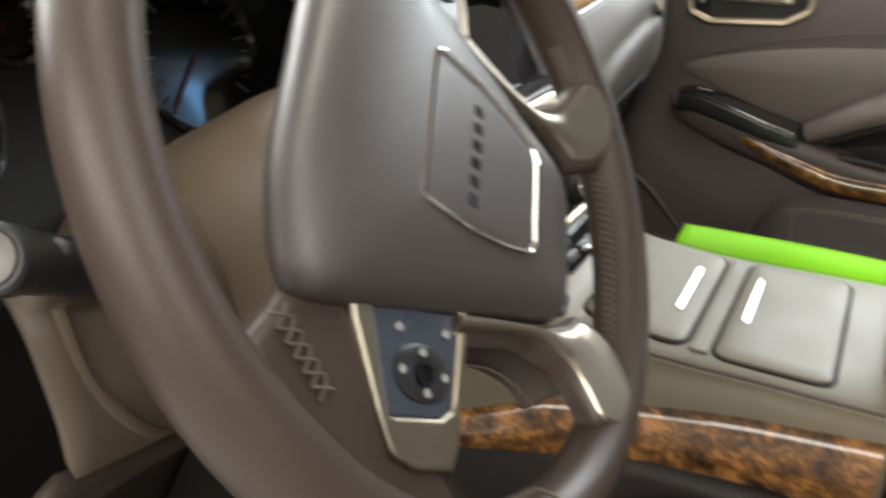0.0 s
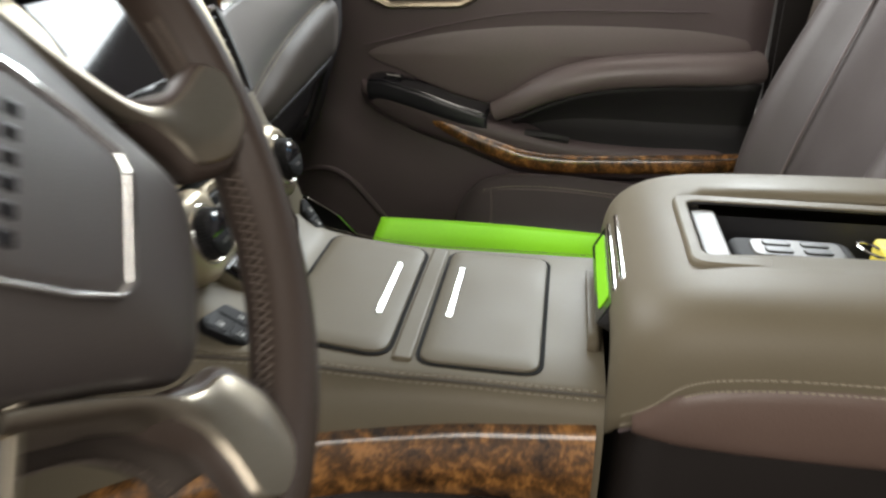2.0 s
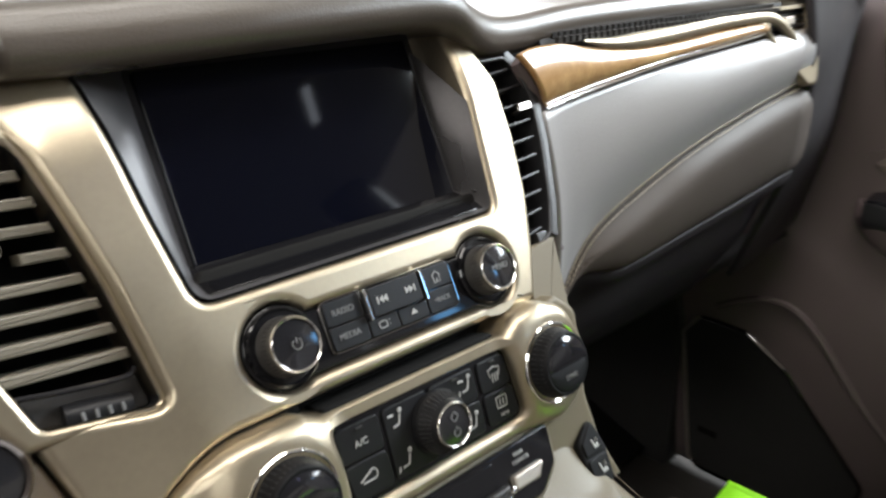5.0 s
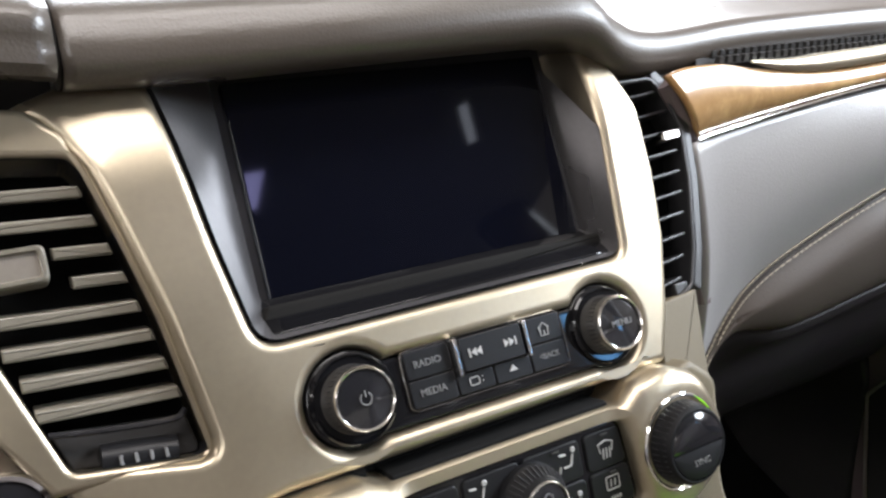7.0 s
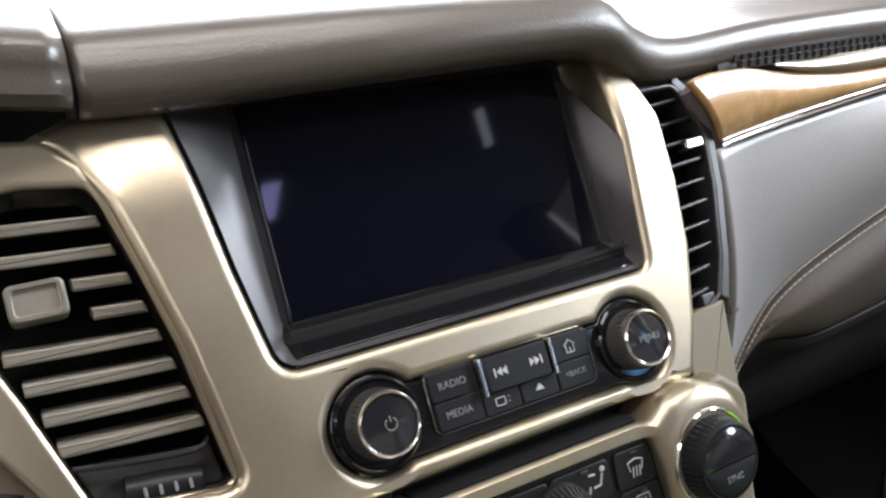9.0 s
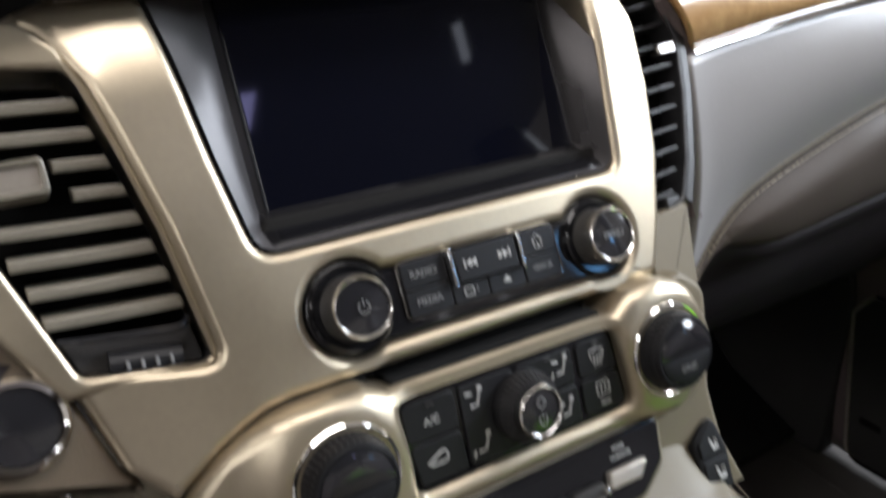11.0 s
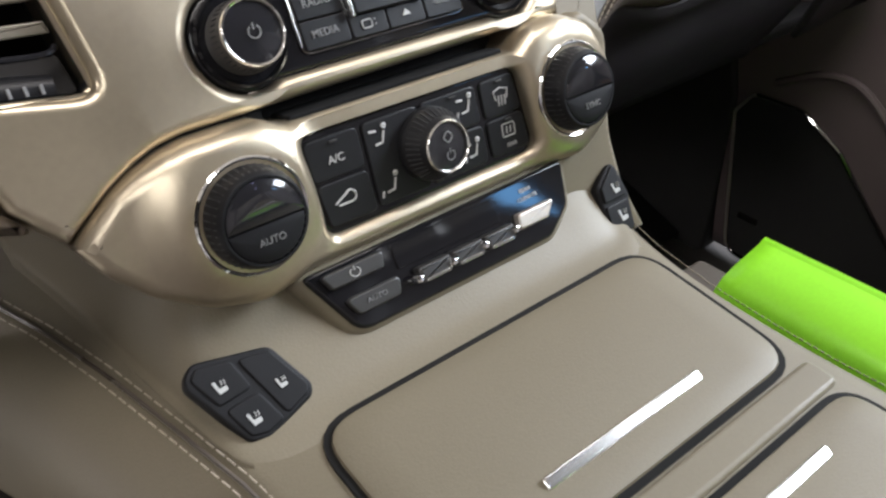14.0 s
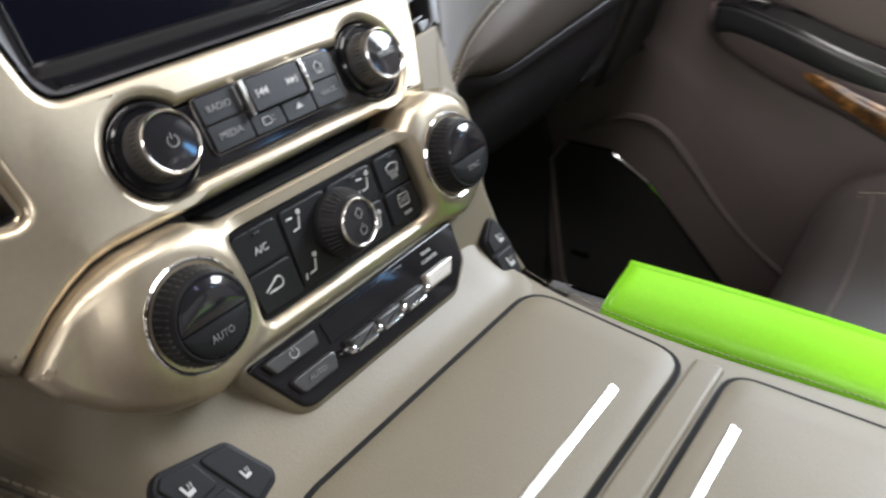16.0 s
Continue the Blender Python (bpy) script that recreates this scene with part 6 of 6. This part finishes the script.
# ---------------------------------------------------------------- seats
def seat(name, cx, front, label, dz=0.0):
    t = thing(name, (cx, front - 0.25, 0.0), label, "car seat", "front seats")
    def cushion_row(y, zt, hw, zb):
        zt += dz
        return [(cx - hw * 0.96, y, zb), (cx - hw, y, zb + 0.05), (cx - hw * 0.985, y, zt - 0.02), (cx - hw * 0.88, y, zt + 0.008), (cx - hw * 0.72, y, zt), (cx - hw * 0.35, y, zt - 0.014), (cx, y, zt - 0.016),
                (cx + hw * 0.35, y, zt - 0.014), (cx + hw * 0.72, y, zt), (cx + hw * 0.88, y, zt + 0.008), (cx + hw * 0.985, y, zt - 0.02), (cx + hw, y, zb + 0.05), (cx + hw * 0.96, y, zb)]
    rows = [cushion_row(front + 0.012, 0.300, 0.225, 0.24), cushion_row(front + 0.016, 0.345, 0.243, 0.22), cushion_row(front - 0.005, 0.390, 0.255, 0.20), cushion_row(front - 0.05, 0.415, 0.262, 0.19),
            cushion_row(front - 0.16, 0.420, 0.266, 0.18), cushion_row(front - 0.32, 0.408, 0.268, 0.18), cushion_row(front - 0.50, 0.395, 0.265, 0.18)]
    f = smooth_rows(rows, 4, 3)
    part("cushion", loft_bm(f, True, True), SEAT_LEATHER, t, "brown leather cushion")
    for k in (-1, 1):
        run = [(cx + k * 0.185, y, z + dz) for y, z in ((front - 0.03, 0.4075), (front - 0.08, 0.417), (front - 0.16, 0.4185), (front - 0.30, 0.409), (front - 0.46, 0.3965))]
        part("piping", tube_bm(spline(run, 6), 0.0022, 6), COCOA_LEATHER, t)
        part("stitching", dashes_bm([(x + k * 0.007, y, z + 0.0035) for x, y, z in spline(run, 10)], 0.005, 0.002, 0.0007), THREAD, t)
    run = [(cx + 0.185 * s, front - 0.045 - 0.012 * (1 - s * s), 0.4135 + dz - 0.013 * (1 - s * s)) for s in np.linspace(-1, 1, 14)]
    part("piping", tube_bm(run, 0.0020, 6), COCOA_LEATHER, t)
    def back_row(z, y, hw, d):
        return [(cx - hw * 0.9, y - 0.10, z), (cx - hw, y - 0.04, z), (cx - hw * 0.97, y + 0.025 + d, z), (cx - hw * 0.80, y + 0.035 + d, z), (cx - hw * 0.58, y + 0.008, z), (cx, y, z),
                (cx + hw * 0.58, y + 0.008, z), (cx + hw * 0.80, y + 0.035 + d, z), (cx + hw * 0.97, y + 0.025 + d, z), (cx + hw, y - 0.04, z), (cx + hw * 0.9, y - 0.10, z)]
    b = front - 0.50
    rows = [back_row(0.33, b + 0.02, 0.25, 0.0), back_row(0.43, b + 0.0, 0.262, 0.02), back_row(0.56, b - 0.035, 0.268, 0.03), back_row(0.72, b - 0.085, 0.262, 0.02), back_row(0.86, b - 0.13, 0.235, 0.005), back_row(0.95, b - 0.16, 0.19, -0.01), back_row(0.975, b - 0.185, 0.15, -0.03)]
    f = smooth_rows(rows, 4, 3)
    part("backrest", loft_bm(f, True, True), SEAT_LEATHER, t, "brown leather backrest")
    for k in (-1, 1):
        run = [(cx + k * 0.155, y + 0.012, z) for z, y in ((0.44, b + 0.0), (0.56, b - 0.033), (0.72, b - 0.083), (0.86, b - 0.128))]
        part("piping", tube_bm(spline(run, 6), 0.0022, 6), COCOA_LEATHER, t)
    hr = [[(cx + hw * c, b - 0.185 + 0.035 * s, z) for c, s in ((math.cos(q), math.sin(q)) for q in np.linspace(0, 2 * math.pi, 21)[:-1])] for z, hw in ((1.01, 0.10), (1.03, 0.125), (1.10, 0.13), (1.16, 0.12), (1.175, 0.09))]
    part("headrest", loft_bm(hr, True, True), SEAT_LEATHER, t, "leather headrest")
    for k in (-1, 1):
        part("headrest_post", tube_bm([(cx + 0.06 * k, b - 0.185, 0.95), (cx + 0.06 * k, b - 0.185, 1.02)], 0.007, 10), CHROME, t)
    part("base", prism_bm(rect(-0.22, -0.23, 0.22, 0.20, 0.03), 0.0, 0.21, Matrix.Translation((cx, front - 0.25, 0.0)), 0.01), BLACK_MATT, t)
    return t


seat("passenger_seat", 0.47, -0.055, "brown leather passenger seat with side bolsters")
seat("driver_seat", -0.425, -0.052, "brown leather driver seat with stitched bolsters", 0.016)

# ---------------------------------------------------------------- passenger door
door = thing("passenger_door", (0.9, -0.1, 0.0), "cocoa door panel with wood strip, armrest and speaker", "door")
rows = []
for z, x in ((0.02, 0.885), (0.12, 0.868), (0.25, 0.864), (0.36, 0.872), (0.43, 0.880), (0.52, 0.884), (0.62, 0.878), (0.70, 0.872), (0.77, 0.880), (0.80, 0.905)):
    rows.append([(x + 0.012 * (y > 0.45), y, z) for y in (-0.555, -0.45, -0.3, -0.1, 0.1, 0.25, 0.40, 0.55, 0.74)])
shell("panel", rows, COCOA, door, "cocoa vinyl door panel", 0.02, 3, 2)
DP = Matrix(((0, 0, -1, 0.86), (-1, 0, 0, 0), (0, 1, 0, 0), (0, 0, 0, 1)))  # u to the back, v up, w into the cabin
part("insert", dome_bm([tuple(p) for p in spline([(-0.156, 0.588), (-0.145, 0.606), (-0.08, 0.625), (0.0, 0.645), (0.16, 0.668), (0.40, 0.672), (0.51, 0.655), (0.53, 0.62), (0.47, 0.607), (0.30, 0.590), (0.21, 0.560), (0.10, 0.515), (0.02, 0.52), (-0.10, 0.565)], 5, True)], -0.03, -0.006, DP, 0.006, bevel=0.006), COCOA_LEATHER, door, "soft brown leather insert")
part("belt_seam", tube_bm([DP @ Vector((u, v, 0.001)) for u, v in spline([(-0.165, 0.612), (-0.10, 0.628), (0.0, 0.655), (0.16, 0.682), (0.45, 0.688)], 6)], 0.0015, 6), COCOA, door)
# armrest with its pull and switch plate
arm = []
for y, x0, zt, zb in ((0.175, 0.868, 0.548, 0.520), (0.165, 0.850, 0.545, 0.495), (0.13, 0.838, 0.542, 0.475), (0.06, 0.824, 0.526, 0.450), (-0.02, 0.814, 0.503, 0.43), (-0.08, 0.808, 0.488, 0.408), (-0.14, 0.802, 0.478, 0.392), (-0.22, 0.802, 0.462, 0.385), (-0.35, 0.803, 0.455, 0.385), (-0.48, 0.806, 0.455, 0.388), (-0.548, 0.82, 0.455, 0.39)):
    arm.append([(0.89, y, zt - 0.002), (x0 + 0.03, y, zt), (x0 + 0.008, y, zt - 0.004), (x0, y, zt - 0.018), (x0 + 0.002, y, (zt + zb) / 2), (x0 + 0.012, y, zb + 0.01), (x0 + 0.04, y, zb), (0.89, y, zb - 0.03)])
part("armrest", loft_bm(smooth_rows(arm, 4, 3), True, True), COCOA, door, "cocoa armrest")
pull = spline([(0.835, -0.085, 0.502), (0.832, -0.13, 0.525), (0.830, -0.19, 0.556), (0.829, -0.27, 0.580), (0.829, -0.38, 0.592), (0.832, -0.49, 0.597), (0.856, -0.545, 0.598)], 6)
part("pull", tube_bm(pull, [0.018 + 0.012 * min(1, i / 14) for i in range(len(pull))], 14, squash=0.85), COCOA_LEATHER, door, "padded leather door pull")
rows = [[(0.822, y, z) for y, z in ((-0.12, 0.490), (-0.24, 0.545), (-0.40, 0.570), (-0.55, 0.575))], [(0.862, y, z) for y, z in ((-0.12, 0.470), (-0.24, 0.49), (-0.40, 0.49), (-0.55, 0.49))], [(0.812, y, z) for y, z in ((-0.12, 0.462), (-0.24, 0.452), (-0.40, 0.446), (-0.55, 0.446))]]
shell("pocket", rows, BLACK_MATT, door, "dark hand pocket", 0.004)
cupw = tube_bm(spline([(0.815, -0.145, 0.470), (0.812, -0.19, 0.468), (0.815, -0.225, 0.462)], 5), 0.009, 8)
part("pocket_lip", cupw, BLACK_MATT, door)
sp = [[(0.846, 0.156, 0.546), (0.838, 0.125, 0.548), (0.826, 0.06, 0.534), (0.818, -0.015, 0.512), (0.815, -0.075, 0.496)], [(0.874, 0.156, 0.552), (0.874, 0.125, 0.558), (0.868, 0.06, 0.545), (0.862, -0.015, 0.523), (0.858, -0.078, 0.508)]]
plate = shell("switch_plate", sp, BLACK_GLOSS, door, "glossy black window switch plate", 0.006)
front = [[p for p in sp[0]], [(x - 0.002, y, z - 0.022) for x, y, z in sp[0]], [(x + 0.004, y, z - 0.034) for x, y, z in sp[0]]]
shell("switch_fascia", front, BLACK_SATIN, door, "black fascia", 0.006)
part("window_switch", prism_bm(rect(-0.014, -0.007, 0.014, 0.007, 0.003), 0, 0.007, Matrix.Translation((0.856, 0.106, 0.551)) @ Matrix.Rotation(radians(90), 4, "Z") @ Matrix.Rotation(radians(10), 4, "Y"), 0.002), KEY, door)
part("switch_edge", tube_bm([(0.849, 0.093, 0.557), (0.849, 0.120, 0.560)], 0.0016, 6), CHROME, door)
wd = spline([(0.834, 0.066, 0.500), (0.823, 0.025, 0.484), (0.811, -0.04, 0.456), (0.800, -0.11, 0.434), (0.798, -0.17, 0.422), (0.798, -0.25, 0.420), (0.800, -0.38, 0.426), (0.804, -0.49, 0.432), (0.815, -0.548, 0.436)], 6)
wbm = bmesh.new()
wv = []
for i, p in enumerate(wd):
    h = 0.010 + 0.008 * min(1, i / 16)
    wv.append([wbm.verts.new(Vector(p) + Vector((0.006 - 0.011 * math.cos(q) * (0.6 + 0.4 * min(1, i / 10)), 0, h * math.sin(q)))) for q in np.linspace(-1.7, 1.7, 9)])
for a, b in zip(wv, wv[1:]):
    for i in range(1, 9):
        wbm.faces.new((a[i - 1], a[i], b[i], b[i - 1]))
wo = part("wood_strip", wbm, BURL, door, "glossy burl wood strip")
wo.modifiers.new("thickness", "SOLIDIFY").thickness = 0.003
part("wood_edge", tube_bm([(x - 0.004, y, z + 0.011) for x, y, z in wd[20:]], 0.0012, 6), CHROME, door)
# inner handle in its metal frame
lo_ = [(u, v) for u, v in rpoly([(-0.168, 0.775), (-0.152, 0.700), (-0.115, 0.685), (0.015, 0.690), (0.055, 0.712), (0.06, 0.775)], 0.014)]
handle = part("handle_frame", tube_bm([DP @ Vector((u, v, 0.002)) for u, v in lo_], 0.0072, 8, closed=True), SILVER, door, "champagne metal handle frame")
prism("handle_bowl", inset(lo_, 0.0), -0.03, -0.0015, DP, BLACK_MATT, door)
prism("handle_lever", rpoly([(-0.10, 0.722), (0.025, 0.722), (0.03, 0.752), (-0.09, 0.750)], 0.008), -0.014, 0.012, DP, CHROME, door, 0.004, label="chrome inner door lever")
prism("lock_switch", rect(-0.146, 0.705, -0.118, 0.755, 0.004), -0.014, 0.004, DP, KEY, door, 0.002)
for k in range(2):
    prism("lock_mark", rect(-0.137, 0.717 + 0.02 * k, -0.130, 0.724 + 0.02 * k, 0.001), 0.0, 0.0045, DP, WHITE, door, 0.0003)
# speaker with a bright outline
spk = rpoly([(-0.396, 0.270, 0.012), (-0.372, 0.305, 0.015), (-0.292, 0.305, 0.02), (-0.228, 0.268, 0.03), (-0.088, 0.122, 0.02), (-0.125, 0.035, 0.03), (-0.36, 0.030, 0.03)], 0.02, 5)
SPK = DP @ Matrix.Translation((0, 0, 0.004))
prism("speaker_grille", spk, -0.02, 0.004, SPK, BLACK_MATT, door, 0.004, label="black speaker grille")
part("speaker_rim", tube_bm([SPK @ Vector((u, v, 0.004)) for u, v in spk], 0.0030, 8, closed=True), SMOKE, door, "smoked chrome speaker rim")
part("speaker_chrome", tube_bm([SPK @ Vector((u, v, 0.006)) for u, v in spk[10:22]], 0.0026, 6), CHROME, door)
part("speaker_edge", tube_bm([SPK @ Vector((u, v, 0.0065)) for u, v in spk[-3:] + spk[:11]], 0.0026, 6), SILVER_DK, door)
prism("speaker_badge", rect(-0.352, 0.099, -0.318, 0.110, 0.001), 0.003, 0.0055, SPK, SMOKE, door, 0.0004, label="small grey plate")
part("door_crease", tube_bm([DP @ Vector((u, v, 0.003)) for u, v in spline([(-0.345, 0.330), (-0.27, 0.365), (-0.20, 0.345), (-0.08, 0.22), (0.10, 0.10)], 6)], 0.006, 8), COCOA, door)
# added black sheet covers the brown door ahead of the speaker
prism("door_sheet", rpoly([(-0.72, 0.0), (-0.399, 0.0), (-0.399, 0.29), (-0.425, 0.37), (-0.50, 0.43), (-0.72, 0.46)], 0.02), -0.03, 0.012, DP, BLACK_MATT, door, 0.006, label="black sheet added to darken the door ahead of the speaker")

# footwell of the passenger
fw = tagged(part("footwell_liner", loft_bm(smooth_rows([[(x, y, z) for x in (0.14, 0.40, 0.86)] for y, z in ((0.26, 0.48), (0.40, 0.42), (0.62, 0.30), (0.64, 0.10), (0.45, 0.012))], 3, 2)), BLACK_MATT, None, "black carpeted footwell liner"), category="liner", kind="structure")
fw.modifiers.new("thickness", "SOLIDIFY").thickness = 0.01
tun = Matrix(((0, 0, -1, -0.150), (1, 0, 0, 0), (0, 1, 0, 0), (0, 0, 0, 1)))  # u forward, v up, w towards the driver
tl = [(0.330, 0.400), (0.275, 0.350), (0.262, 0.315), (0.240, 0.288), (0.208, 0.272), (0.180, 0.268), (0.016, 0.297), (-0.250, 0.320)]
tunnel = tagged(prism("tunnel_carpet", [tuple(q) for q in spline(tl, 4)] + [(-0.250, 0.002), (0.560, 0.002), (0.560, 0.400)], -0.01, 0.024, tun, CARPET, None, 0.006, label="dark carpet along the side of the tunnel"), category="carpet", kind="structure")
tagged(prism("floor_mat", rect(0.19, -0.02, 0.80, 0.44, 0.05), 0.0, 0.012, Matrix.Identity(4), CARPET, None, 0.004, label="dark carpet mat in the footwell"), category="floor mat")
tagged(prism("floor_mat", rect(-0.70, -0.02, -0.20, 0.44, 0.05), 0.0, 0.012, Matrix.Identity(4), CARPET, None, 0.004, label="dark carpet mat under the steering wheel"), category="floor mat")

# trim ledge at the passenger's side of the console
lg = thing("console_ledge", (0.17, 0.07, 0.42), "grey-brown trim ledge beside the console", "trim", kind="structure")
for y0, y1, x1 in ((0.000, 0.050, 0.235), (0.054, 0.086, 0.205)):
    # darker taupe puts the ledge's shade into its colour
    prism("ledge_panel", rect(0.118, y0, x1, y1, 0.006), 0.40, 0.470, Matrix.Identity(4), TAUPE_DK, lg, 0.002)
